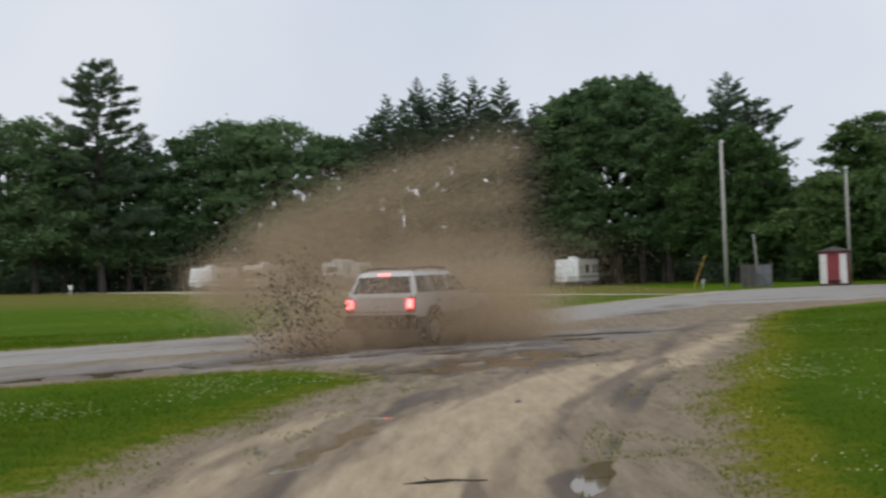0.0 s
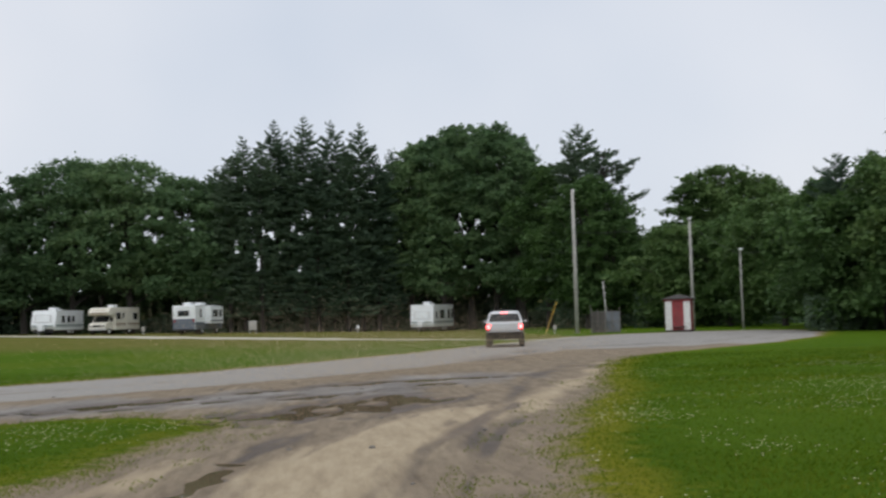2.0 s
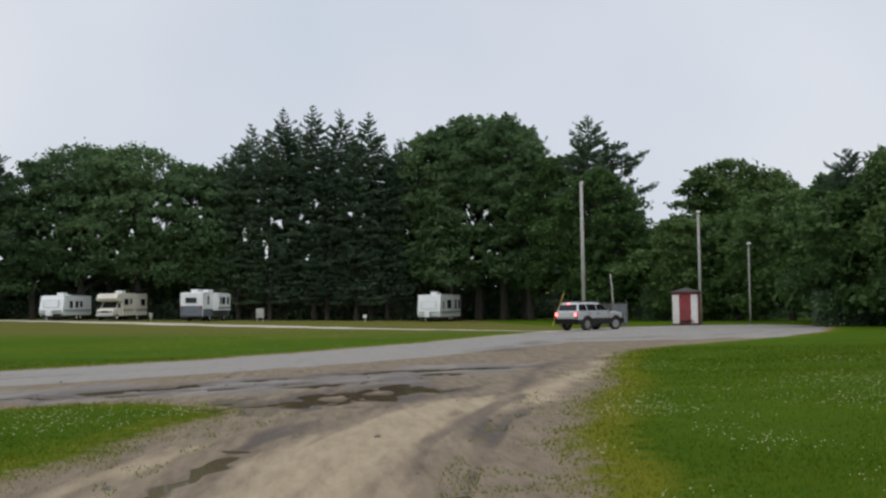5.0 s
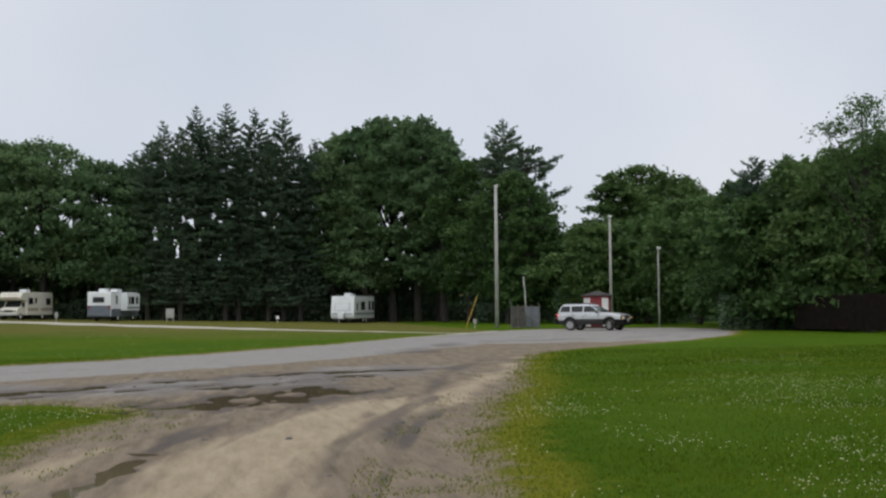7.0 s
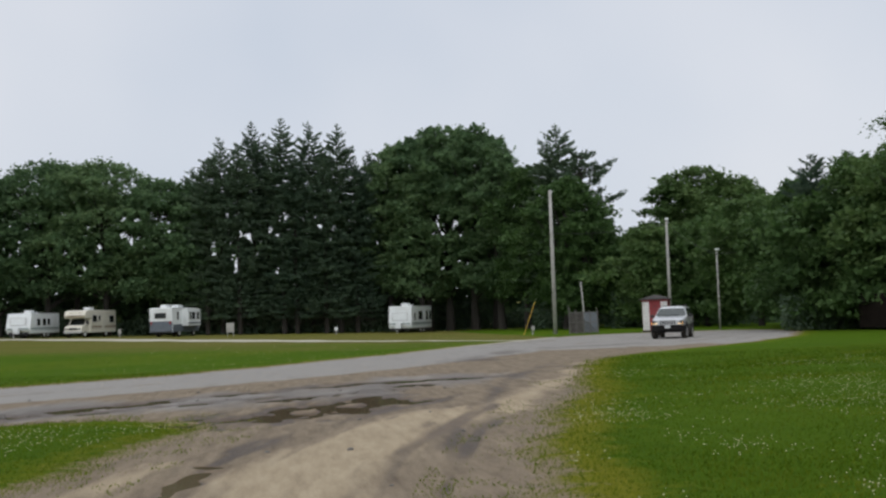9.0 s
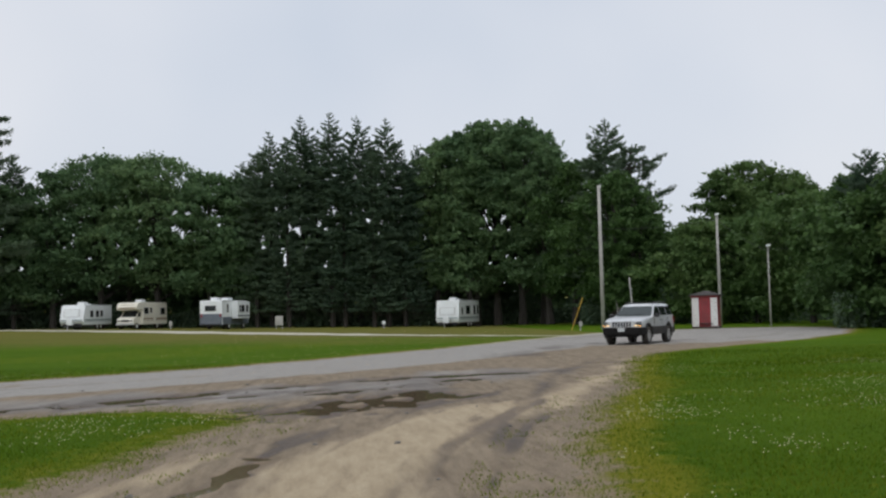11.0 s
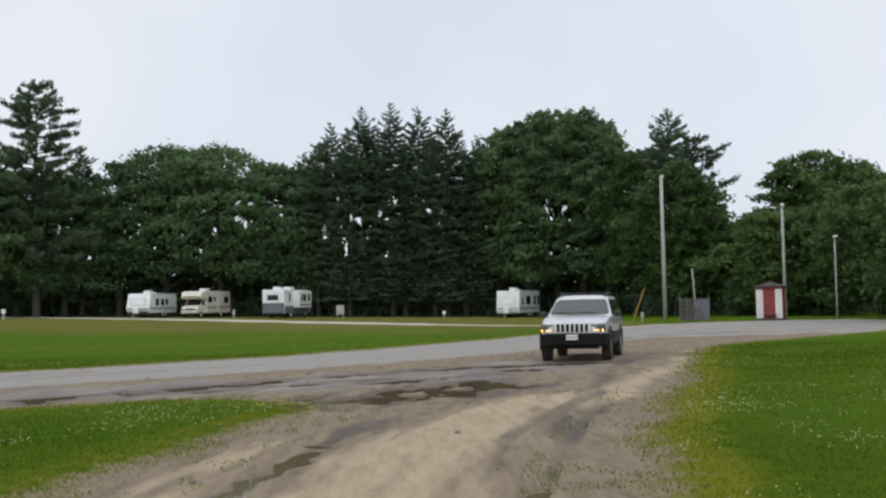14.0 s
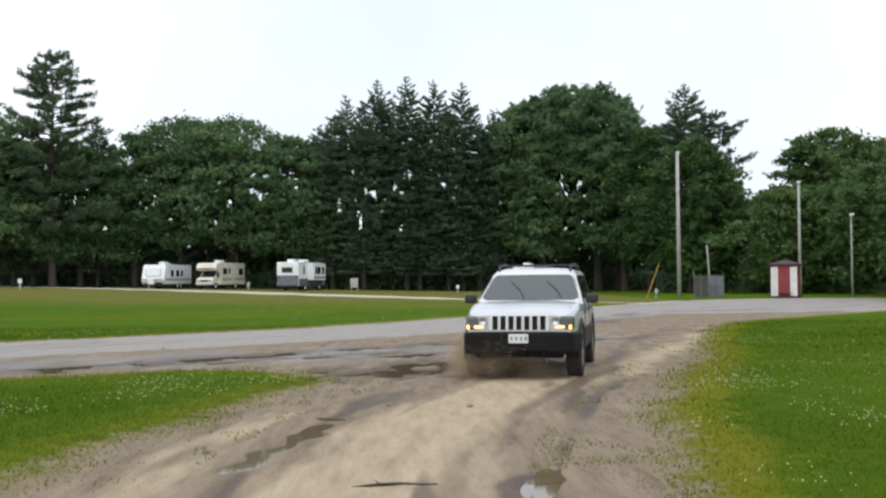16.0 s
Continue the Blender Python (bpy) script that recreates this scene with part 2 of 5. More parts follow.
    bm.faces.new(rings[-1])
    return bm


def prism(outline, depth, axis="y", at=0.0, bevel=0.0):
    """A plate cut to an outline of (u, v), its thickness along axis, centred on at."""
    bm = bmesh.new()
    def place(u, v, w):
        return {"y": (u, w, v), "x": (w, u, v), "z": (u, v, w)}[axis]
    a = [bm.verts.new(place(u, v, at - depth / 2)) for u, v in outline]
    b = [bm.verts.new(place(u, v, at + depth / 2)) for u, v in outline]
    bm.faces.new(a)
    bm.faces.new(b[::-1])
    for i in range(len(a)):
        j = (i + 1) % len(a)
        bm.faces.new((a[j], a[i], b[i], b[j]))
    bmesh.ops.recalc_face_normals(bm, faces=bm.faces)
    if bevel:
        bmesh.ops.bevel(bm, geom=bm.edges[:], offset=bevel, segments=2, affect="EDGES", profile=0.7)
    return bm


def triangles(name, verts, material, parent=None, label="", per=3):
    """A mesh of loose small faces from a numpy array of corners, per corners a face."""
    n = len(verts) // per
    me = bpy.data.meshes.new(name)
    me.vertices.add(n * per)
    me.vertices.foreach_set("co", np.asarray(verts[: n * per], dtype=np.float32).ravel())
    me.loops.add(n * per)
    me.loops.foreach_set("vertex_index", np.arange(n * per, dtype=np.int32))
    me.polygons.add(n)
    me.polygons.foreach_set("loop_start", np.arange(0, n * per, per, dtype=np.int32))
    me.polygons.foreach_set("loop_total", np.full(n, per, dtype=np.int32))
    me.update()
    me.materials.append(material)
    ob = new(name, me)
    ob.parent = parent
    if label:
        ob["label"] = label
    return ob


def value_noise(x, y, size, seed=0):
    """Smooth value noise in 0..1 at a feature size in metres."""
    u, v = np.asarray(x) / size + 1000.0, np.asarray(y) / size + 1000.0
    i, j = np.floor(u).astype(np.int64), np.floor(v).astype(np.int64)
    fu, fv = u - i, v - j
    fu, fv = fu * fu * (3 - 2 * fu), fv * fv * (3 - 2 * fv)
    def h(a, b):
        n = (a * 374761393 + b * 668265263 + seed * 144665) & 0x7FFFFFFF
        n = ((n ^ (n >> 13)) * 1274126177) & 0x7FFFFFFF
        return ((n ^ (n >> 16)) & 0xFFFF) / 65535.0
    return (h(i, j) * (1 - fu) + h(i + 1, j) * fu) * (1 - fv) + (h(i, j + 1) * (1 - fu) + h(i + 1, j + 1) * fu) * fv


def smooth01(v):
    v = np.clip(v, 0.0, 1.0)
    return v * v * (3 - 2 * v)


def outline_distance(x, y, outline):
    """Signed distance to a closed outline in the plan: negative inside."""
    x, y = np.asarray(x, float), np.asarray(y, float)
    best, inside = np.full(x.shape, 1e9), np.zeros(x.shape, bool)
    n = len(outline)
    for k in range(n):
        (ax, ay), (bx, by) = outline[k], outline[(k + 1) % n]
        ex, ey = bx - ax, by - ay
        s = np.clip(((x - ax) * ex + (y - ay) * ey) / (ex * ex + ey * ey), 0, 1)
        best = np.minimum(best, np.hypot(x - ax - s * ex, y - ay - s * ey))
        if ay != by:
            inside ^= ((ay > y) != (by > y)) & (x < (bx - ax) * (y - ay) / (by - ay) + ax)
    return np.where(inside, -best, best)


def line_distance(x, y, pts):
    best = np.full(np.shape(x), 1e9)
    for (ax, ay), (bx, by) in zip(pts, pts[1:]):
        ex, ey = bx - ax, by - ay
        s = np.clip(((x - ax) * ex + (y - ay) * ey) / (ex * ex + ey * ey), 0, 1)
        best = np.minimum(best, np.hypot(x - ax - s * ex, y - ay - s * ey))
    return best


# ---------------------------------------------------------------- the lie of the land
# The track from the viewer, its fork into the gravel road, and the turning place by the booth.
ROAD = [(-3.1, -30), (-3.0, 0), (-2.9, 8), (-2.7, 10), (-2.4, 11.6), (-2.1, 13), (-1.75, 14.6), (-1.4, 16.2), (-1.35, 17.4), (-1.9, 18.3),
        (-2.9, 18.9), (-4.2, 19.1), (-5.7, 18.4), (-7.5, 17.3), (-12, 14.5), (-25, 5), (-40, -8), (-48, 4), (-28, 17), (-16, 24.6), (-10.6, 28.4),
        (-8.8, 29.7), (-7.0, 31.3), (-4.4, 33.7), (-0.8, 38.4), (3.9, 45.8), (7.3, 52.5), (11.4, 60), (15.5, 68), (19.5, 72.5), (25.5, 74), (29, 72),
        (30, 67), (28.2, 61), (26.2, 56.8), (24.0, 52.2), (18.6, 45.0), (14.5, 40.9), (11.2, 37.4), (9.0, 34.2), (7.4, 29.8), (6.0, 24.5),
        (5.1, 20.8), (4.3, 18.4), (3.45, 16.0), (2.75, 13.4), (2.2, 11.3), (1.9, 9.8), (1.72, 8.5), (1.6, 7.2), (1.5, 0), (1.5, -30)]
FIELD_LANE = [(12.5, 63.5), (6.3, 72), (-1, 82), (-9, 92), (-22, 106), (-50, 128), (-90, 150)]
# Puddles: x, y, half length, half width, heading in degrees, depth.
PUDDLES = [(-1.03, 12.15, 0.22, 0.14, 20, 0.026), (-1.1, 11.12, 0.42, 0.14, 72, 0.028), (-1.37, 10.02, 0.52, 0.10, 72, 0.026), (-1.57, 9.18, 0.34, 0.10, 75, 0.024),
           (1.0, 8.75, 0.3, 0.11, 72, 0.026), (0.76, 8.0, 0.7, 0.22, 76, 0.03), 
           (-0.5, 17.6, 0.35, 0.3, 60, 0.045), (0.25, 17.9, 0.5, 0.16, 20, 0.045), (-1.1, 17.6, 0.3, 0.18, 30, 0.045), 
           (3.0, 26.7, 2.0, 0.3, 8, 0.06), 
           (7.7, 30.7, 1.0, 0.16, 5, 0.05), (5.2, 36.5, 0.6, 0.2, 10, 0.05)]


def rise(x, y):
    """The field climbs a little towards the woods, more on its west side, fitted to the camera's view."""
    # The 5 m bank beyond is unseen, added to shut out the low sky.
    return smooth01((y - 32) / 85) * np.clip(0.12 - 0.0205 * x, -0.15, 1.2) + 5.0 * smooth01((np.hypot(x, y) - 152) / 60)


def bowls(x, y):
    d = np.zeros(np.shape(x))
    x = x + 0.20 * (value_noise(x, y, 0.35, 71) - 0.5)
    y = y + 0.50 * (value_noise(x, y, 0.45, 72) - 0.5)
    for px, py, a, b, ang, deep in PUDDLES:
        c, s = math.cos(radians(ang)), math.sin(radians(ang))
        u, v = (x - px) * c + (y - py) * s, -(x - px) * s + (y - py) * c
        d = np.maximum(d, deep * np.exp(-((u / a) ** 2 + (v / b) ** 2) * 0.75))
    return d


RUTS = [[(-1.55, 3), (-1.5, 8.5), (-1.2, 11), (-0.7, 14), (0.0, 17), (0.9, 20.5), (2.6, 26), (5, 33)],
        [(-0.1, 6), (0.35, 9), (0.75, 11), (1.3, 13.3), (2.0, 15.3), (2.8, 17.6), (3.6, 21), (5.2, 27), (7.6, 33)],
        [(0.7, 4), (0.85, 7), (1.05, 9), (1.4, 11), (1.8, 13), (2.4, 14.8), (3.1, 16.8)]]
# Soft ground where water stands in ragged pools: a line and a half width.
SOFT = [([(-1.7, 17.5), (-0.4, 18.0), (0.7, 19.7), (1.6, 20.9)], 1.15), ([(-8.5, 18.0), (-5.6, 20.3), (-2.6, 23.1), (0.7, 25.8), (3.6, 27.0)], 0.5),
        ([(-0.6, 21.6), (1.4, 23.6), (2.6, 25.0)], 0.45), ([(-6.5, 18.9), (-3.2, 21.0), (-0.6, 23.0)], 0.3)]


def soft_ground(x, y):
    pools = 0.42 * value_noise(0.72 * x + 0.69 * y, (0.69 * x - 0.72 * y) * 1.7, 0.9, 61) + 0.36 * value_noise(x, y * 0.8, 0.42, 62) + 0.22 * value_noise(x, y * 0.7, 0.17, 63)
    z = np.zeros(np.shape(x))
    for line, half in SOFT:
        z = np.maximum(z, np.exp(-(line_distance(x, y, line) / half) ** 2))
    return z * 0.058 * smooth01((pools - 0.40) * 6)


def relief(x, y):
    z = rise(x, y)
    near = np.clip((70 - np.hypot(x, y)) / 40, 0, 1)
    z = z + near * (0.009 * (value_noise(x, y, 1.6, 3) - 0.5) + 0.0016 * (value_noise(x, y, 0.35, 5) - 0.5))
    for r in RUTS:
        d = line_distance(x, y, r)
        z = z + near * (-0.010 * np.exp(-(d / 0.17) ** 2) + 0.008 * np.exp(-((d - 0.34) / 0.14) ** 2))
    return z - bowls(x, y) - soft_ground(x, y)


def ground_height(x, y):
    return float(rise(np.array([x]), np.array([y]))[0])


def polar_sheet():
    az = np.radians(np.concatenate([np.arange(-180, -34, 4.0), np.arange(-34, 38, 0.2), np.arange(38, 180, 4.0)]))
    rad = np.concatenate([[0.001, 0.4, 1, 1.8, 2.8, 3.8, 4.7], 5.4 * 1.0065 ** np.arange(0, 492), 5.4 * 1.0065 ** 492 * 1.2 ** np.arange(0, 18)])
    A, Rr = np.meshgrid(az, rad)
    x, y = Rr * np.sin(A) + 0.13, Rr * np.cos(A) - 0.4
    n, m = len(rad), len(az)
    i, j = np.meshgrid(np.arange(n - 1), np.arange(m), indexing="ij")
    k = (j + 1) % m
    quads = np.stack([i * m + j, i * m + k, (i + 1) * m + k, (i + 1) * m + j], -1).reshape(-1, 4)
    return x.ravel(), y.ravel(), quads[:, ::-1], m


def sheet_mesh(name, x, y, z, quads, cover, material, centre=None):
    used, inv = np.unique(quads, return_inverse=True)
    q = inv.reshape(-1, 4)
    me = bpy.data.meshes.new(name)
    me.vertices.add(len(used))
    me.vertices.foreach_set("co", np.stack([x[used], y[used], z[used]], -1).astype(np.float32).ravel())
    me.loops.add(q.size)
    me.loops.foreach_set("vertex_index", q.astype(np.int32).ravel())
    me.polygons.add(len(q))
    me.polygons.foreach_set("loop_start", np.arange(0, q.size, 4, dtype=np.int32))
    me.polygons.foreach_set("loop_total", np.full(len(q), 4, dtype=np.int32))
    me.polygons.foreach_set("use_smooth", np.ones(len(q), bool))
    me.update()
    at = me.attributes.new("cover", "FLOAT_COLOR", "POINT")
    at.data.foreach_set("color", cover[used].astype(np.float32).ravel())
    me.materials.append(material)
    return new(name, me)


def build_land():
    x, y, quads, m = polar_sheet()
    r = np.hypot(x, y)
    edge = outline_distance(x, y, ROAD) + 0.35 * (value_noise(x, y, 1.3, 11) - 0.5) + 0.2 * (value_noise(x, y, 0.3, 12) - 0.5)
    lane = line_distance(x, y, FIELD_LANE) - 0.8 - 2.2 * smooth01((y - 62) / 40) + 0.6 * (value_noise(x, y, 3.0, 13) - 0.5)
    z = relief(x, y)
    one = np.ones_like(x)
    # lawn sheet, dropping under the track
    lawn_z = z + 0.02 * smooth01(edge / 0.6) + 0.05 * (value_noise(x, y, 2.5, 21) - 0.5) * smooth01(edge / 3) - 0.12 * smooth01(-edge / 0.5)
    right = smooth01((x - 0.3 * y + 2.2) / 3) * (y < 34)
    dry = np.clip(0.6 * np.exp(-(np.abs(edge) / 1.5) ** 2) + 0.95 * np.exp(-((edge - 0.4) / 0.42) ** 2) * right, 0, 1)
    dry = np.maximum(dry, (0.42 + 0.3 * (x < 0) * (y < 25)) * smooth01((value_noise(x, y, 9, 31) - 0.55) * 4) * smooth01((edge - 2) / 8) * 0.8)
    field = smooth01((y - 36 + 0.35 * x) / 46) * (x < 16 + 0 * y)
    brown = np.clip(field * (0.36 + 0.42 * value_noise(x, y, 14, 33) + 0.28 * value_noise(x, y, 5, 34) + 0.2 * value_noise(x, y, 1.6, 35)), 0, 1)
    bare = np.clip(smooth01((0.95 - edge) / 1.15) + smooth01((0.3 - lane) / 0.8), 0, 1)
    woods = smooth01((y - 121) / 4)
    cover = np.stack([dry, np.maximum(brown, woods * 0.7), np.maximum(bare, woods * 0.2), one], -1)
    ground = sheet_mesh("ground", x, y, lawn_z, quads, cover, LAWN)
    tagged(ground, "green mown lawn with dry yellow verges and clover", "lawn", kind="structure")
    # track sheet, its rim tucked under the turf
    track_z = z + 0.004 - 0.14 * smooth01((edge - 0.05) / 0.4)
    far_side = line_distance(x, y, [(-40, 8), (-16, 24.6), (-10.6, 28.4), (-7.0, 31.3), (-4.4, 33.7), (-0.8, 38.4), (3.9, 45.8), (7.3, 52.5), (11.4, 60)])
    gravel = np.maximum(smooth01((7.0 - far_side) / 2.0), smooth01((y - 41) / 6))
    # wheel tracks stay dark and wet, the crown between them is pale sand
    wet = np.clip(0.62 * np.exp(-(line_distance(x, y, RUTS[1]) / 0.26) ** 2) + 0.5 * np.exp(-(line_distance(x, y, RUTS[0]) / 0.28) ** 2) + 0.52 * np.exp(-(line_distance(x, y, RUTS[2]) / 0.3) ** 2), 0, 1) * (y < 34)
    wet = np.maximum(wet, 0.6 * np.exp(-(line_distance(x, y, SOFT[0][0]) / 1.5) ** 2))
    wet = np.maximum(wet, 0.75 * np.exp(-(line_distance(x, y, SOFT[1][0]) / 0.7) ** 2))
    wet = np.maximum(wet, 0.75 * np.exp(-(line_distance(x, y, SOFT[3][0]) / 0.5) ** 2))
    wet = np.maximum(wet, 0.75 * np.exp(-(line_distance(x, y, [(5.5, 37), (8, 43), (10, 47), (15, 49)]) / 1.1) ** 2))
    # streaks drawn out by the wheels, along each way
    u = x - np.interp(y, [5, 9, 12, 15, 18, 22, 27, 33], [-0.35, -0.3, 0.2, 0.9, 1.8, 2.9, 4.6, 7.2])
    fine_s, wide_s = value_noise(u, y * 0.10, 0.14, 51), value_noise(u + 0.15 * np.sin(y), y * 0.14, 0.5, 52)
    v = 0.70 * x - 0.71 * y + 0.006 * x * x
    w = 0.71 * x + 0.70 * y
    road_s = 0.5 * value_noise(v, w * 0.07, 0.3, 53) + 0.5 * value_noise(v, w * 0.09, 1.1, 54)
    on_track = smooth01((27 - y) / 8)
    blot = on_track * (0.6 * value_noise(u, y * 0.16, 0.5, 55) + 0.4 * value_noise(u, y * 0.12, 0.17, 56)) + (1 - on_track) * (0.6 * value_noise(x, y * 0.45, 0.7, 57) + 0.4 * value_noise(x, y * 0.3, 0.22, 58))
    streak = on_track * (0.55 * fine_s + 0.45 * wide_s) + (1 - on_track) * road_s
    wet = np.clip(wet * (0.35 + 1.1 * streak) * (0.55 + 0.9 * blot) + 0.55 * smooth01((streak - 0.58) * 5) * (0.4 + 0.6 * blot), 0, 1)
    wet = np.maximum(wet, smooth01((bowls(x, y) + soft_ground(x, y)) / 0.025))
    sand = np.clip(1.1 * np.exp(-(line_distance(x, y, [(-0.6, 5), (-0.4, 8.5), (-0.05, 11), (0.6, 13.5), (1.5, 15.6), (2.6, 17.6)]) / 0.9) ** 2) + 0.55 * np.exp(-(line_distance(x, y, [(-2.2, 5), (-2.1, 9.5), (-1.6, 12.5)]) / 0.45) ** 2)
                   + 0.6 * np.exp(-(line_distance(x, y, [(3.2, 18), (6, 25), (8.4, 32), (13, 39)]) / 0.7) ** 2), 0, 1)
    sand = np.clip(sand * (0.55 + 0.8 * blot) - 0.35 * (streak - 0.5), 0, 1)
    gravel = np.clip(gravel * (0.7 + 0.6 * blot) - 0.5 * smooth01((road_s - 0.6) * 4), 0, 1)
    churned = np.exp(-(line_distance(x, y, [(-14, 16.0), (-7.0, 20.8), (-2.5, 22.0), (0.5, 23.4), (3.2, 27.0)]) / 3.1) ** 2)
    gravel = np.maximum(gravel, 0.62 * churned * (0.65 + 0.7 * blot))
    wet = np.maximum(wet, 0.52 * churned * (0.5 + streak))
    keep = (edge[quads].min(axis=1) < 0.45)
    keep &= r[quads].max(axis=1) < 110
    cover = np.stack([gravel, wet, sand, one], -1)
    road = sheet_mesh("road", x, y, track_z, quads[keep], cover, TRACK)
    tagged(road, "muddy potholed dirt track joining a grey gravel road", "road", kind="structure")
    for k, (px, py, a, b, ang, deep) in enumerate(PUDDLES):
        bm = bmesh.new()
        bmesh.ops.create_circle(bm, cap_ends=True, segments=28, radius=1.0, matrix=Matrix.Diagonal((a * 1.9, b * 2.6, 1, 1)))
        p = part("puddle", bm, WATER)
        p.matrix_world = pose(px, py, ground_height(px, py) - deep * 0.40 - 0.0007 * k, 0, 0, ang)
        tagged(p, "shallow muddy brown puddle lying in the track", "puddle", group="puddles in the track", kind="structure")

    for k, (line, half) in enumerate(SOFT):
        bm = bmesh.new()
        rows = []
        for i, p in enumerate(line):
            a, b = Vector(line[max(i - 1, 0)]), Vector(line[min(i + 1, len(line) - 1)])
            d = (b - a).normalized()
            n = Vector((-d.y, d.x)) * half * 1.35
            q = Vector(p) + (d * half if i == len(line) - 1 else -d * half if i == 0 else d * 0)
            rows.append((bm.verts.new((*(q + n), 0)), bm.verts.new((*(q - n), 0))))
        for (a, b), (c, d) in zip(rows, rows[1:]):
            bm.faces.new((a, b, d, c))
        p = part("puddle", bm, WATER)
        p.location.z = -0.025 - 0.0011 * k
        tagged(p, "ragged chain of shallow brown pools in soft mud", "puddle", group="puddles in the track", kind="structure")


build_land()


# ---------------------------------------------------------------- trees
def leaf_spray(centres, size, rng, flat=0.0, stretch=1.0, along=None, spread=0.6):
    """Triangles about given centres, turned at random or, where a way is given, roughly along it; flat lays them more level."""
    n = len(centres)
    a = rng.normal(size=(n, 3))
    if along is not None:
        a = along + spread * a
    a[:, 2] *= (1 - flat)
    a /= np.linalg.norm(a, axis=1)[:, None] + 1e-9
    b = np.cross(a, rng.normal(size=(n, 3)))
    b /= np.linalg.norm(b, axis=1)[:, None] + 1e-9
    s = size * rng.uniform(0.6, 1.35, n)[:, None]
    wide = 0.8 / stretch ** 0.5
    return np.stack([centres + a * s * stretch, centres - a * s * 0.5 * stretch + b * s * wide, centres - a * s * 0.5 * stretch - b * s * wide], 1).reshape(-1, 3)


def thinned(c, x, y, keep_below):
    """Drop leaves at gaps lined up along bearings from the camera, so the sky shows through."""
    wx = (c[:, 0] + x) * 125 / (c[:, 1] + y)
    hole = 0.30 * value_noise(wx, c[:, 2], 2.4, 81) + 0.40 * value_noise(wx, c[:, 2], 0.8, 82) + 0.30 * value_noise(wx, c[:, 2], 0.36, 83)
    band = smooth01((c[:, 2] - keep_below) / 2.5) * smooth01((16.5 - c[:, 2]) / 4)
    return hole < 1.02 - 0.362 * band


def tree_root(name, x, y, label):
    root = new(name)
    root.location = (x, y, ground_height(x, y) - 0.05)
    return tagged(root, label, "tree", group="woods behind the field")


def broad_tree(x, y, h, w, base, seed, leaves=7000, leaf=0.185, material=None, label="tall broadleaf tree in full dark green leaf", loose=0.0):
    """A broadleaf tree: tapered trunk, limbs, crown of leaf clumps on many lobes."""
    rng = np.random.default_rng(seed)
    root = tree_root("broadleaf_tree", x, y, label)
    top = h * 0.8
    lean = rng.normal(0, 0.02, 2)
    pts = [(lean[0] * z, lean[1] * z, z) for z in np.linspace(0, top, 7)]
    r0 = 0.017 * h + 0.05
    bm = tube(pts, [r0 * (1.25 if k == 0 else 1 - 0.14 * k) for k in range(7)], 8)
    # boughs end in flat pads of leaves, smaller and closer towards the top
    lobes = []
    n_lobe = int(34 + w * 4.2)
    skew = rng.uniform(0, math.tau)
    for k in range(n_lobe):
        v = (k + rng.uniform(0, 1)) / n_lobe
        zc = base + (h - base) * (0.05 + 0.88 * v)
        ang = k * 2.4 + rng.normal(0, 0.35)
        reach = w / 2 * math.sin(math.pi * min(0.97, 0.24 + 0.66 * v)) ** 0.65 * (1 + 0.16 * math.sin(2 * ang + skew) + rng.normal(0, 0.16))
        d = reach * math.sqrt(rng.uniform(0.12, 1.0)) * 0.86
        size = w * rng.uniform(0.075, 0.145) * (1.15 - 0.35 * v)
        lobes.append((d * math.cos(ang), d * math.sin(ang), min(zc, h - size * 0.45), size))
    lobes.append((lean[0] * h, lean[1] * h, h - w * 0.07, w * 0.10))
    # leading shoots that break the outline of the top
    for k in range(int(4 + w * 0.8)):
        ang, d = rng.uniform(0, math.tau), w * rng.uniform(0.08, 0.5)
        zc = base + (h - base) * (0.99 - 0.62 * (d / (w / 2)) ** 2) + rng.uniform(-0.2, 0.5)
        lobes.append((d * math.cos(ang), d * math.sin(ang), min(zc, h - 0.3), rng.uniform(0.45, 0.95)))
    for lx, ly, lz, s in lobes[:: 3]:
        z0 = max(base * 0.7, lz * 0.6)
        tube([(lean[0] * z0, lean[1] * z0, z0), (lx * 0.5, ly * 0.5, z0 + (lz - z0) * 0.55), (lx, ly, lz - s * 0.2)], [r0 * 0.34, r0 * 0.2, r0 * 0.06], 5, bm)
    part("trunk", bm, BARK, root)
    weight = np.array([s ** 1.8 for *_, s in lobes])
    pick = rng.choice(len(lobes), leaves, p=weight / weight.sum())
    L = np.array(lobes)[pick]
    d = rng.normal(size=(leaves, 3))
    d /= np.linalg.norm(d, axis=1)[:, None]
    up = rng.uniform(0, 1, leaves) < 0.7
    d[up, 2] = np.abs(d[up, 2])
    ragged = 1 + 0.55 * (np.sin(d[:, 0:1] * 7 + L[:, 2:3] * 3) * np.sin(d[:, 1:2] * 6 + L[:, 0:1] * 4))
    shellr = L[:, 3:4] * ragged * (rng.uniform(0.25, 1.1, (leaves, 1)) ** 0.6 + (0.25 + loose) * rng.uniform(0, 0.9, (leaves, 1)) ** 3)
    c = L[:, :3] + d * shellr * np.array([1.1, 1.1, 0.55])
    # leaves gather in twigs
    c += 0.22 * np.sin(c[:, [1, 2, 0]] * 5.1 + seed)
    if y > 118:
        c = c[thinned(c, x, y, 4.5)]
    triangles("crown", leaf_spray(c, leaf, rng, 0.35, 1.25), material or LEAF_BROAD, root)
    return root


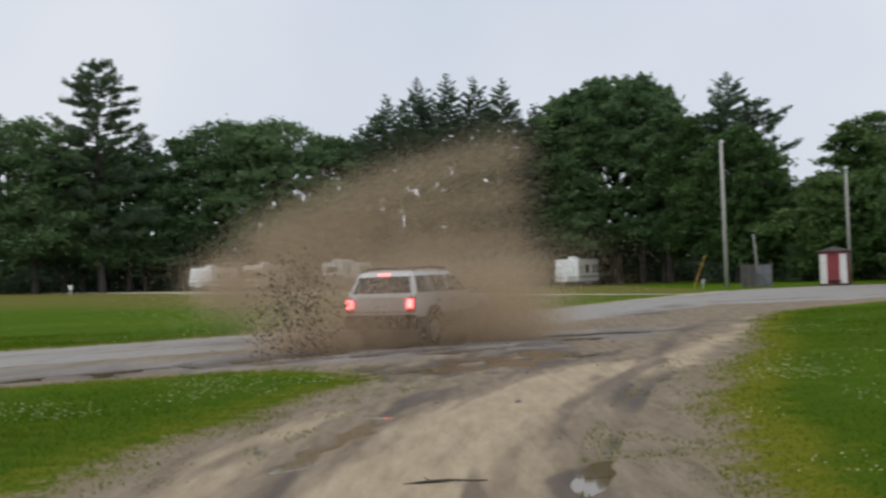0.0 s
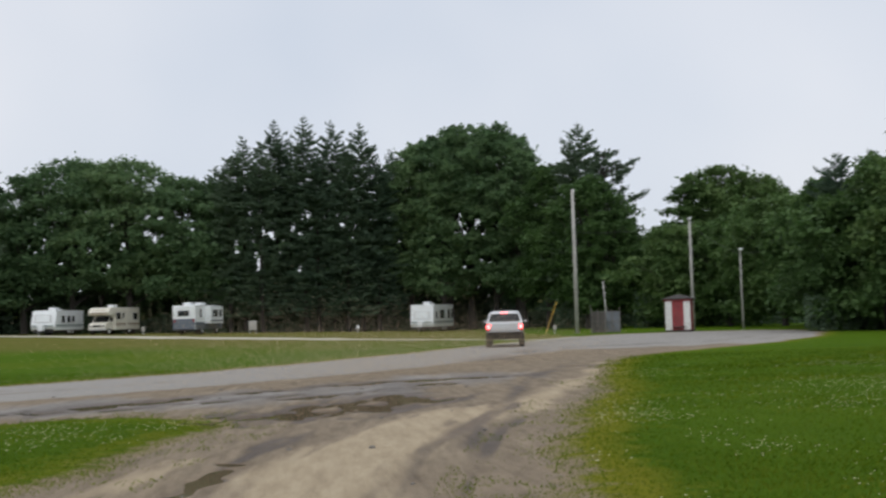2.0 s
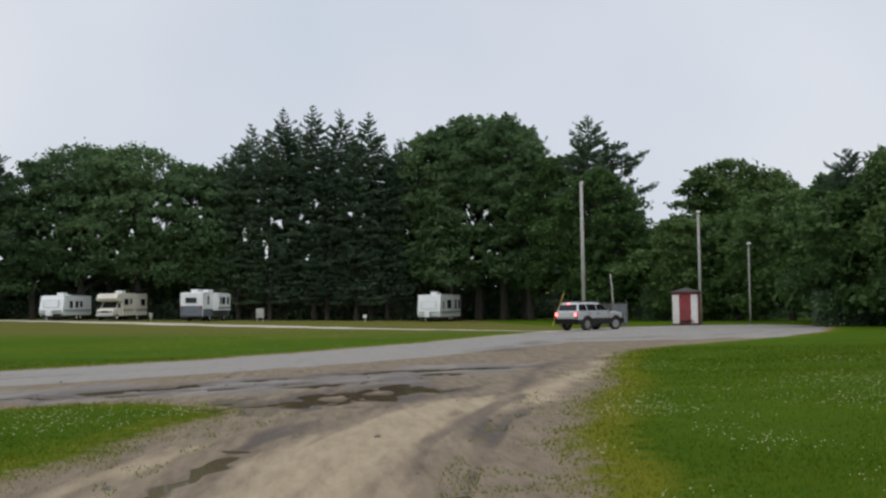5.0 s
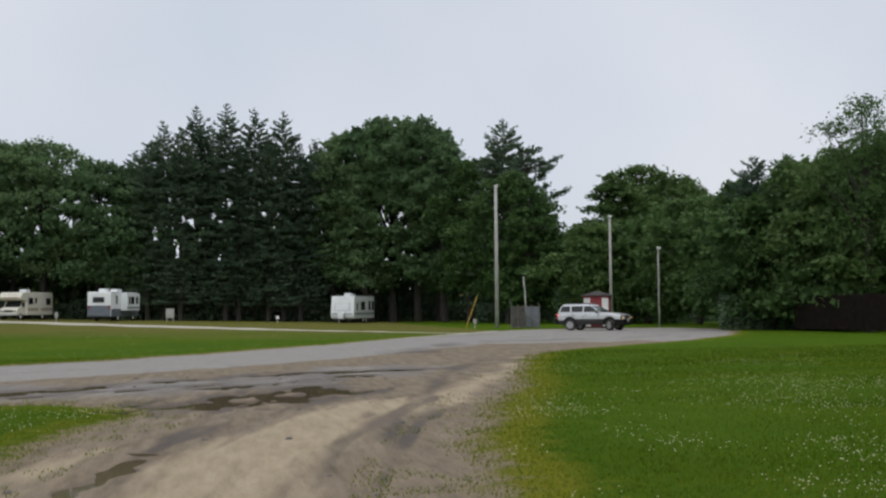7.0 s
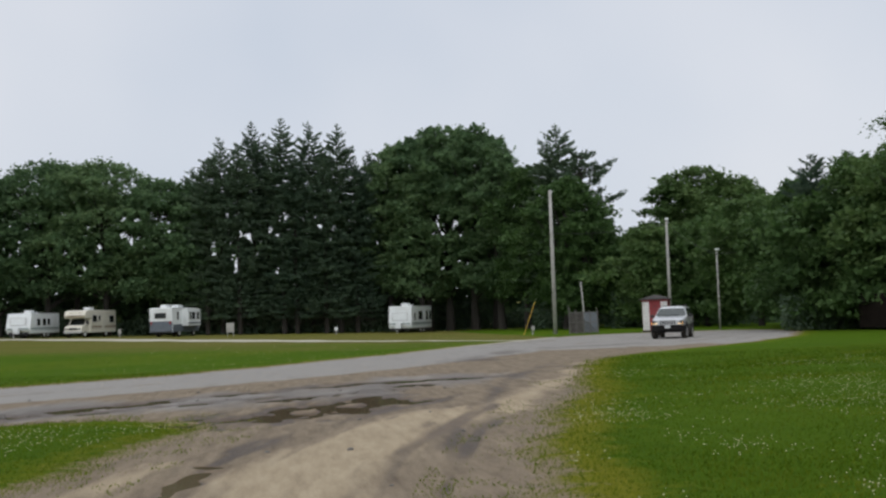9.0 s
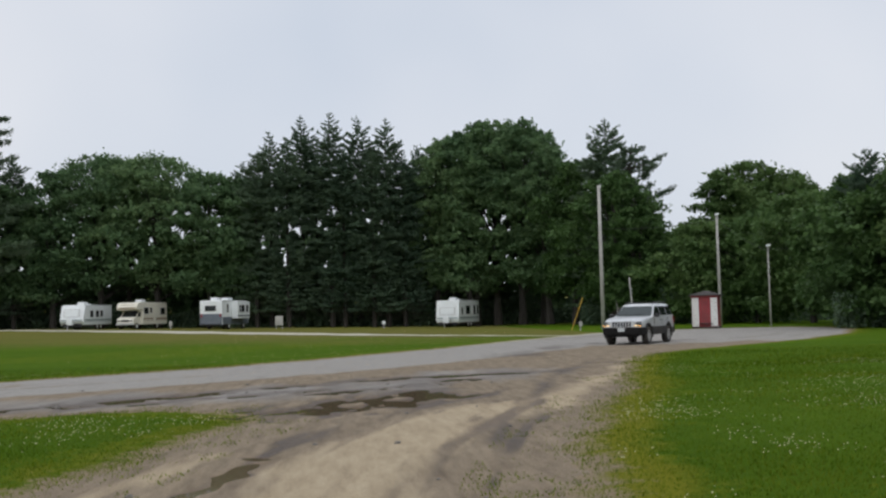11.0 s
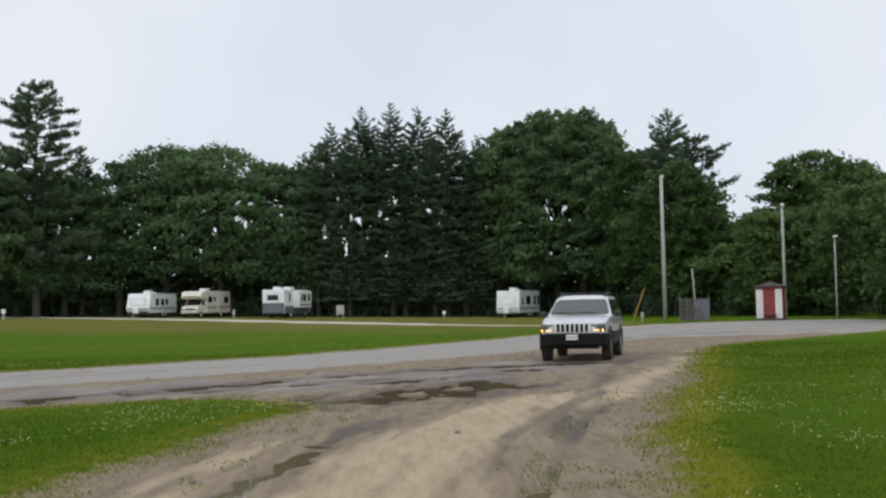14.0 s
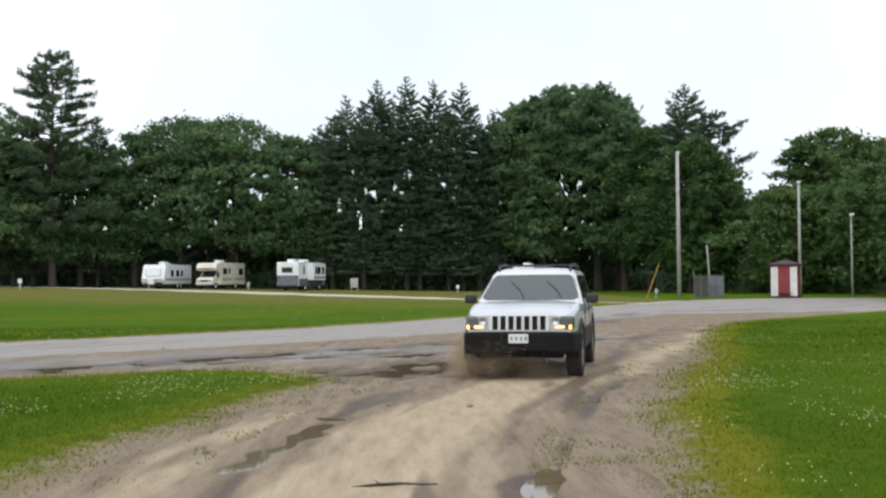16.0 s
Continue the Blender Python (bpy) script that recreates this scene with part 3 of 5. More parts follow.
def spruce_tree(x, y, h, w, seed, slope=0.68, bare=0.10, tiers=46, per=11, label="tall narrow dark spruce tree"):
    """A spruce: straight trunk, whorls of boughs that shorten to a pointed tip, dead twigs below them."""
    rng = np.random.default_rng(seed)
    root = tree_root("spruce_tree", x, y, label)
    part("trunk", tube([(0, 0, z) for z in np.linspace(0, h * 0.99, 5)], [0.012 * h + 0.03, 0.010 * h, 0.007 * h, 0.004 * h, 0.012], 7), BARK, root)
    cs, ways = [], []
    for k in range(tiers):
        v = k / (tiers - 1)
        z = h * (bare + (0.985 - bare) * v ** 0.9)
        down = h - z
        reach = (w / 2 * (1 - math.exp(-slope * down / (w / 2))) + 0.12) * rng.uniform(0.72, 1.2)
        for b in range(max(4, int(per * min(1, 0.4 + down / 9)))):
            ang, ln = rng.uniform(0, math.tau), reach * rng.uniform(0.5, 1.15)
            n = max(5, int(25 * ln * (0.5 if v < 0.18 else 1)))
            s = rng.uniform(0.04, 1, n) ** 0.6
            px = ln * s
            lift = 0.50 - 0.62 * min(1.0, down / 8)
            droop = lift * px + 0.13 * px * px / max(ln, 0.3)
            side = rng.normal(0, 0.15, n) * (1.1 - s) * ln
            ca, sa = math.cos(ang), math.sin(ang)
            cs.append(np.stack([px * ca - side * sa, px * sa + side * ca, z + droop + rng.normal(0, 0.07, n) - 0.15 * np.abs(side)], -1))
            ways.append(np.tile((ca, sa, lift + 0.2), (n, 1)))
    c, way = np.concatenate(cs), np.concatenate(ways)
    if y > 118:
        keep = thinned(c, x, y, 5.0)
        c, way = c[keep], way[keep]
    needle = 0.135 * np.clip(0.6 + (h - c[:, 2:3]) / 9, 0.6, 1.0)
    triangles("crown", leaf_spray(c, needle, rng, 0.0, 2.0, way, 0.55), LEAF_SPRUCE, root)
    bm = bmesh.new()
    for k in range(40):
        z, ang, ln = h * rng.uniform(0.06, bare + 0.08), rng.uniform(0, math.tau), rng.uniform(0.8, 0.42 * w)
        tube([(0, 0, z), (ln * math.cos(ang), ln * math.sin(ang), z - 0.22 * ln)], [0.03, 0.008], 3, bm)
    tagged(part("dead_twig", bm, BARK, root, "bare dead lower twigs"), kind="stuff")
    return root


def pine_tree(x, y, h, w, seed, bare=0.3, tiers=20, fall=0.78, label="tall white pine with open flat layered boughs"):
    """A white pine: long level boughs that turn up at their ends, feathered with needles, sky between them."""
    rng = np.random.default_rng(seed)
    root = tree_root("pine_tree", x, y, label)
    bm = tube([(0.1 * math.sin(z), 0, z) for z in np.linspace(0, h * 0.96, 7)], [0.015 * h + 0.05, 0.013 * h, 0.011 * h, 0.009 * h, 0.006 * h, 0.0035 * h, 0.02], 8)
    cs, ways = [], []
    for k in range(tiers):
        v = k / (tiers - 1)
        reach = w / 2 * min(1.0 - fall * v ** 1.7, 2.6 * (1.03 - v) + 0.2) * rng.uniform(0.8, 1.12)
        for b in range(5):
            ang = b * math.tau / 5 + k * 0.9 + rng.uniform(-0.5, 0.5)
            ln = reach * rng.uniform(0.5, 1.2)
            up = ln * rng.uniform(-0.04, 0.26) + 0.16 * v * ln
            z = h * (bare + (0.965 - bare) * v) + rng.normal(0, 0.5) * (v < 0.97)
            ca, sa = math.cos(ang), math.sin(ang)
            tube([(0, 0, z - 0.2), (0.55 * ln * ca, 0.55 * ln * sa, z + up * 0.25), (ln * ca, ln * sa, z + up)], [0.075, 0.05, 0.015], 4, bm)
            # side twigs fan out level from the outer part of each bough
            for _ in range(max(6, int(4.3 * ln))):
                q = rng.uniform(0.28, 1.0)
                turn = rng.choice((-1, 1)) * rng.uniform(0.3, 0.9)
                tl = rng.uniform(0.45, 1.05) * (0.55 + 0.09 * ln)
                n = int(24 * tl) + 4
                t = rng.uniform(0, 1, n)
                wx, wy = math.cos(ang + turn), math.sin(ang + turn)
                zz = z + up * (0.25 * q / 0.55 if q < 0.55 else 0.25 + 0.75 * (q - 0.55) / 0.45)
                cs.append(np.stack([q * ln * ca + tl * t * wx, q * ln * sa + tl * t * wy, zz + 0.22 * tl * t + rng.normal(0.06, 0.16, n)], -1))
                ways.append(np.tile((wx, wy, 0.45), (n, 1)))
    part("trunk", bm, BARK, root)
    triangles("crown", leaf_spray(np.concatenate(cs), 0.125, rng, 0.15, 1.9, np.concatenate(ways), 0.6), LEAF_PINE_AND_SHADE, root)
    return root


def at_bearing(az, y):
    return math.tan(radians(az)) * y


def plant(kind, az, el, y, w, seed, **more):
    """A tree on a bearing (degrees east of north) at a depth y, its height from the angle of its tip."""
    x = at_bearing(az, y)
    h = math.hypot(x, y) * math.tan(radians(el)) + EYE[2] - ground_height(x, y)
    if kind == "broad":
        broad_tree(x, y, h, w, h * more.pop("base", 0.18), seed, **more)
    elif kind == "spruce":
        spruce_tree(x, y, h, w, seed, **more)
    else:
        pine_tree(x, y, h, w, seed, **more)


def build_woods():
    # the spruce stand
    for k, (az, el, y, w) in enumerate([(-3.95, 9.5, 126, 6.5), (-2.3, 10.3, 127, 6), (-0.85, 10.5, 125, 6.2), (0.6, 10.3, 127, 6.4), (2.05, 10.15, 125, 6),
                                        (3.65, 8.75, 128, 5.5), (-5.3, 8.0, 129, 6.5), (-3.1, 9.2, 124.5, 6.2), (1.3, 8.9, 124, 6.4), (-0.2, 8.7, 124, 6), (2.9, 8.5, 124.5, 6), (-1.6, 9.3, 129, 6), (-4.7, 8.4, 125, 6)]):
        plant("spruce", az, el, y, w + 0.6, 100 + k)
    # white pines at both ends
    plant("pine", -18.5, 11.3, 122, 12.5, 200, bare=0.2, tiers=30, fall=0.52)
    plant("spruce", -20.3, 7.6, 124, 8, 206, slope=0.8)
    plant("spruce", 13.5, 9.7, 112, 8.5, 201, slope=1.1, label="tall dark conical pine behind the pole")
    plant("pine", 14.75, 8.3, 108, 9.5, 202, bare=0.22, tiers=18, fall=0.6)
    plant("spruce", -16.4, 8.2, 127, 6, 203, slope=0.8)
    plant("spruce", 26.1, 7.4, 66, 4, 204, slope=0.9)
    plant("spruce", 27.8, 7.35, 64, 4, 205, slope=0.9)
    # broadleaf trees, west to east: bearing, tip, depth, width, base
    for k, (az, el, y, w, base) in enumerate([
            (-24.5, 8.6, 120, 13, 0.1), (-21.6, 8.4, 121, 12, 0.1), (-17.2, 6.7, 126, 11, 0.08), (-19.4, 6.9, 126, 10, 0.08), (-14.6, 7.4, 128, 9, 0.1), (-12.4, 8.35, 128, 12, 0.14), (-9.6, 8.4, 128, 12, 0.14), (-11.0, 8.1, 131, 12, 0.2),
            (-7.1, 7.45, 127, 10, 0.14), (-5.6, 7.0, 127, 8, 0.12), (4.6, 8.7, 127, 8, 0.12), (5.4, 9.2, 128, 9, 0.15), (6.6, 9.75, 127, 10, 0.12), (7.7, 9.95, 126, 11, 0.14), (9.0, 9.7, 125, 11, 0.12), (10.1, 9.25, 127, 9, 0.12),
            (10.4, 8.7, 121, 8, 0.1), (6.3, 7.6, 125, 9, 0.1), (11.7, 7.4, 116, 8, 0.08), (13.7, 7.0, 104, 8, 0.08), (15.0, 5.0, 101, 6, 0.05), (19.3, 6.7, 114, 8, 0.04), (20.6, 7.1, 113, 10, 0.04), (17.7, 4.1, 112, 7, 0.04),
            (22.4, 6.4, 112, 11, 0.05), (23.4, 5.6, 84, 8, 0.05), (18.3, 4.2, 96, 9, 0.03), (20.8, 4.6, 92, 8, 0.03), (25.2, 5.9, 72, 7, 0.05), (28.9, 7.0, 62, 8, 0.06),
            (31.2, 7.6, 58, 9, 0.06), (34.5, 8.2, 56, 10, 0.06), (27.0, 5.4, 63, 8, 0.04), (30.0, 5.2, 58, 7, 0.03)]):
        light = (11 < az < 16 or 17.5 < az < 24) and y < 117
        plant("broad", az, el, y, w * 1.15, 300 + k, base=base + 0.07 * (y > 100), leaves=27000 if w > 9 else 20000, material=LEAF_LIGHT if light or az > 24 else None,
              label="young bright green broadleaf tree at the wood's edge" if light else "tall broadleaf tree in full dark green leaf")
    plant("broad", 31.4, 9.9, 54, 6, 400, base=0.3, leaves=9000, leaf=0.085, loose=0.9, material=LEAF_LIGHT, label="loose airy pale green tree above the hedge")
    plant("broad", 33.6, 9.6, 52, 6, 401, base=0.3, leaves=9000, leaf=0.085, loose=0.9, material=LEAF_LIGHT, label="loose airy pale green tree above the hedge")
    # the depth of the wood and its undergrowth
    rng = np.random.default_rng(77)
    n = 60000
    az = np.radians(rng.uniform(-40, 42, n))
    far = np.where(np.degrees(az) < 16, 132, np.where(np.degrees(az) < 24.5, 124, 74))
    depth = (far + rng.uniform(0, 9, n)) * np.where(np.abs(np.degrees(az)) > 32, 1.1, 1.0)
    x = np.tan(az) * depth
    hmax = depth * 0.082 * (0.7 + 0.6 * value_noise(x, depth * 0, 7.0, 41))
    z = hmax * rng.uniform(0, 1, n) ** 1.2
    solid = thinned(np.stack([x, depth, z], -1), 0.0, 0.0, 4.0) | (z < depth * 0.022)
    x, depth, z, n = x[solid], depth[solid], z[solid], int(solid.sum())
    z = z + rise(x, depth)
    far_woods = triangles("far_woods", leaf_spray(np.stack([x, depth, z], -1), 0.62 * (depth / 140)[:, None], rng, 0.2), LEAF_BROAD)
    tagged(far_woods, "dense shaded woodland behind the front trees", "woods", kind="stuff")
    n = 46000
    az = np.radians(rng.uniform(-36, 38, n))
    base = np.where(np.degrees(az) < 12, 126, np.where(np.degrees(az) < 16, 106, np.where(np.degrees(az) < 24.3, 94, 58)))
    depth = base + rng.uniform(-0.5, 3.5, n) + 3.0 * (np.abs(np.degrees(az) + 0.5) > 6)
    x = np.tan(az) * depth
    hmax = (1.2 + 3.0 * value_noise(x, depth * 0, 3.5, 43) ** 1.3) * np.clip(depth / 115, 0.45, 1)
    z = rise(x, depth) + hmax * rng.uniform(0, 1, n)
    # Dark pine green here puts the shade under the trees into the colour.
    under = triangles("undergrowth", leaf_spray(np.stack([x, depth, z], -1), 0.2 * (depth / 126)[:, None], rng, 0.2), LEAF_PINE_AND_SHADE)
    tagged(under, "bushes and brambles along the wood's edge, shade in their colour", "undergrowth", kind="stuff")


build_woods()


# ---------------------------------------------------------------- the silver off-road car
SILVER = surface("silver_car_paint", (0.53, 0.55, 0.57), (0.59, 0.605, 0.625), 1.2, 0.3, metal=0.3, grain=300, bump=0.0, dirt=(0.45, 0.39, 0.31), dirt_amount=0.3, coat=0.7)
CLADDING = surface("charcoal_cladding", (0.009, 0.009, 0.0095), (0.017, 0.0165, 0.016), 3, 0.65, bump=0.1, dirt=(0.05, 0.038, 0.027), dirt_amount=0.35)
BLACK = surface("black_plastic", (0.012, 0.012, 0.013), (0.022, 0.022, 0.022), 6, 0.5, bump=0.05)
CAR_GLASS = glassy("tinted_car_glass", (0.022, 0.032, 0.031), 0.03, 1.58)
DARK_GLASS = glassy("dark_side_glass", (0.012, 0.014, 0.015), 0.03, 1.42)
LAMP_GLASS = glassy("headlamp_glass", (0.12, 0.122, 0.125), 0.06, 1.6)
LAMP_CHROME = surface("lamp_chrome", (0.42, 0.42, 0.43), (0.5, 0.5, 0.5), 8, 0.3, metal=1.0, bump=0)
TRIM_BLACK = surface("matt_black_bumper", (0.006, 0.0058, 0.006), (0.011, 0.0105, 0.0105), 3, 0.8, bump=0.1, dirt=(0.04, 0.03, 0.022), dirt_amount=0.15)
TRIM_BLACK.node_tree.nodes["Principled BSDF"].inputs["Specular IOR Level"].default_value = 0.2
LAMP_LIT = glow("lit_headlamp", (1.0, 0.70, 0.36), 0.8)
AMBER = glow("amber_lamp", (1.0, 0.44, 0.08), 4.0)
RED_LIT = glow("red_brake_lamp", (1.0, 0.13, 0.13), 6.5)
PLATE = surface("white_plate", (0.6, 0.62, 0.62), (0.7, 0.72, 0.72), 8, 0.5, bump=0)
PLATE_INK = surface("plate_ink", (0.16, 0.19, 0.21), (0.2, 0.23, 0.25), 8, 0.5, bump=0)

AXLES = (1.38, -1.31)
WIPERS = {}


def arch(x, floor, radius):
    z = floor
    for a in AXLES:
        if abs(x - a) < radius:
            z = max(z, 0.37 + math.sqrt(radius * radius - (x - a) ** 2))
    return z


def car_loft(x0, x1, floor, top_at, half_at, radius, rows, crown=True):
    """A body shell lofted along the car, its lower edge cut round the wheel arches."""
    xs = sorted(set([round(v, 3) for v in np.linspace(x0, x1, 70)] + [round(a + s * radius * k, 3) for a in AXLES for s in (-1, 1) for k in (0.999, 0.97, 0.9) if x0 < a + s * radius * k < x1]))
    bm = bmesh.new()
    rings = []
    for x in xs:
        zb, zt, hw = arch(x, floor, radius), top_at(x), half_at(x)
        side = [(hw * wf, zb + (zt - zb) * f) for f, wf in rows]
        if crown:
            side += [(hw * 0.90, zt + 0.008), (hw * 0.5, zt + 0.022), (0.0, zt + 0.028)]
        ring = side + [(-y, z) for y, z in (side[-2::-1] if crown else side[::-1])]
        rings.append([bm.verts.new((x, y, z)) for y, z in ring])
    for a, b in zip(rings, rings[1:]):
        for k in range(len(a) - 1):
            bm.faces.new((a[k], a[k + 1], b[k + 1], b[k]))
    bm.faces.new(rings[0][::-1])
    bm.faces.new(rings[-1])
    bmesh.ops.recalc_face_normals(bm, faces=bm.faces)
    return bm


def spun(profile, sides=28):
    """A ring turned about the y axis from (radius, y) points, closed on itself."""
    bm = bmesh.new()
    rings = [[bm.verts.new((r * math.cos(a), y, r * math.sin(a))) for r, y in profile] for a in (k * math.tau / sides for k in range(sides))]
    for i in range(sides):
        a, b = rings[i], rings[(i + 1) % sides]
        for k in range(len(profile)):
            j = (k + 1) % len(profile)
            bm.faces.new((a[k], a[j], b[j], b[k]))
    bmesh.ops.recalc_face_normals(bm, faces=bm.faces)
    return bm


def build_wheel(parent, x, y):
    """A wheel on its axle: the tyre is the wheel's own mesh, with a rim and five spokes on it."""
    s = 1 if y > 0 else -1
    wheel = new("wheel")
    wheel.parent = parent
    wheel.location = (x, y, 0.37)
    tyre = part("tyre", spun([(0.235, -0.11), (0.31, -0.125), (0.355, -0.115), (0.37, -0.085), (0.37, 0.085), (0.355, 0.115), (0.31, 0.125), (0.235, 0.11)]), RUBBER, wheel, smooth=True)
    rim = spun([(0.19, -0.10), (0.236, -0.105), (0.24, 0.105), (0.19, 0.10)])
    for k in range(5):
        a = k * math.tau / 5
        box(0.17, 0.03, 0.075, (0.115 * math.cos(a), s * 0.085, 0.115 * math.sin(a)), 0.01, rim, Matrix.Rotation(-a, 4, "Y"))
    joined(rim, spun([(0.0001, s * 0.06), (0.06, s * 0.06), (0.055, s * 0.105), (0.0001, s * 0.105)], 14))
    joined(rim, spun([(0.0001, -s * 0.02), (0.2, -s * 0.02), (0.2, s * 0.0), (0.0001, 0.0)], 20))
    part("rim", rim, STEEL, wheel, "silver five-spoke alloy rim")
    return wheel


def lean_y(z):
    """Half width of the upper body at a height."""
    return 0.842 - (z - 1.165) * 0.361


def side_pane(name, outline, s, material, parent, out=0.006, label=""):
    bm = bmesh.new()
    a = [bm.verts.new((x, s * (lean_y(z) + out), z)) for x, z in outline]
    b = [bm.verts.new((x, s * (lean_y(z) - 0.004), z)) for x, z in outline]
    bm.faces.new(a)
    bm.faces.new(b[::-1])
    for i in range(len(a)):
        j = (i + 1) % len(a)
        bm.faces.new((a[j], a[i], b[i], b[j]))
    bmesh.ops.recalc_face_normals(bm, faces=bm.faces)
    return part(name, bm, material, parent, label)


def slab(corners, thick):
    """A thin flat plate on its corners."""
    bm = bmesh.new()
    c = [Vector(p) for p in corners]
    n = (c[1] - c[0]).cross(c[2] - c[0]).normalized() * thick
    a, b = [bm.verts.new(p) for p in c], [bm.verts.new(p + n) for p in c]
    bm.faces.new(a)
    bm.faces.new(b[::-1])
    for i in range(len(c)):
        j = (i + 1) % len(c)
        bm.faces.new((a[j], a[i], b[i], b[j]))
    bmesh.ops.recalc_face_normals(bm, faces=bm.faces)
    return bm


def build_car():
    car = tagged(new("off_road_car"), "silver off-road estate car with charcoal lower cladding, mud-splashed", "car")
    def top_at(x):
        return float(np.interp(x, [-2.2, -2.1, -1.4, 0.7, 0.85, 1.4, 1.9, 2.12, 2.2], [1.08, 1.12, 1.13, 1.14, 1.135, 1.11, 1.04, 0.985, 0.95]))
    def half_at(x):
        return float(np.interp(x, [-2.22, -2.1, -1.8, 0.8, 1.5, 1.9, 2.1, 2.2], [0.80, 0.855, 0.875, 0.875, 0.86, 0.83, 0.79, 0.75]))
    body = part("body", car_loft(-2.2, 2.2, 0.60, top_at, half_at, 0.46, [(0, 0.985), (0.3, 1.0), (0.62, 1.0), (0.86, 0.975), (0.97, 0.945)]), SILVER, car, "silver painted body shell")
    part("cladding", car_loft(-2.2, 2.16, 0.40, lambda x: max(0.66, arch(x, 0.0, 0.46) + 0.07), lambda x: half_at(x) + 0.012, 0.43, [(0, 0.97), (0.5, 1.0), (1.0, 1.0)], crown=False), CLADDING, car, "charcoal plastic lower cladding")
    for a in AXLES:
        for s in (1, -1):
            pts = [(a + 0.475 * math.cos(v), s * 0.862, 0.37 + 0.475 * math.sin(v)) for v in np.linspace(-0.15, math.pi + 0.15, 13)]
            part("wheel_arch", tube(pts, [0.03] * 13, 8), CLADDING, car, "charcoal wheel arch flare")
    # dark wells and underside
    part("underside", box(3.9, 1.25, 0.3, (0, 0, 0.52), 0.05), BLACK, car)
    # the upper body: pillars and roof
    bm = bmesh.new()
    lower = [(-2.16, 0.845), (0.82, 0.845), (0.82, -0.845), (-2.16, -0.845)]
    ring_z = [(1.10, lower), (1.165, [(-2.15, 0.84), (0.77, 0.84), (0.77, -0.84), (-2.15, -0.84)]),
              (1.58, [(-1.96, 0.69), (0.10, 0.69), (0.10, -0.69), (-1.96, -0.69)]),
              (1.645, [(-1.90, 0.63), (0.00, 0.63), (0.00, -0.63), (-1.90, -0.63)]),
              (1.68, [(-1.74, 0.48), (-0.15, 0.48), (-0.15, -0.48), (-1.74, -0.48)]), (1.69, [(-1.3, 0.2), (-0.5, 0.2), (-0.5, -0.2), (-1.3, -0.2)])]
    rings = [[bm.verts.new((x, y, z)) for x, y in pts] for z, pts in ring_z]
    for a, b in zip(rings, rings[1:]):
        for k in range(4):
            bm.faces.new((a[k], a[(k + 1) % 4], b[(k + 1) % 4], b[k]))
    bm.faces.new(rings[0][::-1])
    bm.faces.new(rings[-1])
    bmesh.ops.recalc_face_normals(bm, faces=bm.faces)
    bmesh.ops.bevel(bm, geom=[e for e in bm.edges if abs(e.verts[0].co.z - e.verts[1].co.z) > 0.02], offset=0.055, segments=3, affect="EDGES")
    part("roof", bm, SILVER, car, "silver roof and window pillars")
    # glazing
    glass = [(1.172, 0.70, 0), (1.172, -0.70, 0), (1.205, -0.765, 0), (1.24, -0.77, 0), (1.53, -0.655, 0), (1.572, -0.60, 0), (1.577, 0, 0), (1.572, 0.60, 0), (1.53, 0.655, 0), (1.24, 0.77, 0), (1.205, 0.765, 0)]
    wind = part("windscreen", slab([(0.778 - (z - 1.165) * 0.67 / 0.415 + 0.004, y, z) for z, y, _ in glass], 0.012), CAR_GLASS, car, "tinted windscreen")
    part("rear_window", slab([(-2.142, -0.73, 1.19), (-2.142, 0.73, 1.19), (-1.985, 0.63, 1.55), (-1.985, -0.63, 1.55)], 0.012), DARK_GLASS, car, "dark tinted rear window")
    for s in (1, -1):
        side_pane("front_window", [(0.60, 1.185), (-0.36, 1.185), (-0.36, 1.56), (0.02, 1.56), (0.16, 1.52)], s, DARK_GLASS, car)
        side_pane("rear_door_window", [(-0.44, 1.185), (-1.20, 1.185), (-1.26, 1.56), (-0.44, 1.56)], s, DARK_GLASS, car)
        side_pane("quarter_window", [(-1.30, 1.19), (-2.02, 1.19), (-1.90, 1.55), (-1.36, 1.56)], s, DARK_GLASS, car)
        for x in (0.66, -0.40, -1.22):
            part("door_seam", box(0.012, 0.012, 0.42, (x, s * 0.874, 0.88)), BLACK, car)
        for x in (-0.22, -1.05):
            part("door_handle", box(0.16, 0.03, 0.035, (x, s * 0.872, 1.0), 0.01), BLACK, car, "black door handle")
        part("side_moulding", box(3.0 - 1.0, 0.03, 0.07, (0.03, s * 0.885, 0.70), 0.012), CLADDING, car)
        mirror = part("mirror", box(0.13, 0.20, 0.15, (0.60, s * 0.985, 1.19), 0.06, seg=4), BLACK, car, "black door mirror")
        part("mirror_glass", box(0.01, 0.14, 0.09, (0.530, s * 0.985, 1.19), 0.003), STEEL, mirror)
        rail = part("roof_rail", tube([(-1.78, s * 0.60, 1.655), (-1.7, s * 0.60, 1.72), (-0.9, s * 0.61, 1.745), (-0.15, s * 0.60, 1.72), (-0.02, s * 0.59, 1.64)], [0.02, 0.022, 0.022, 0.022, 0.02], 6), BLACK, car, "black roof rail")
        # lamps
        lamp = part("headlamp", box(0.16, 0.34, 0.205, (2.125, s * 0.635, 0.862), 0.045, turn=Matrix.Rotation(-s * 0.22, 4, "Z"), seg=3), LAMP_GLASS, car, "clear headlamp")
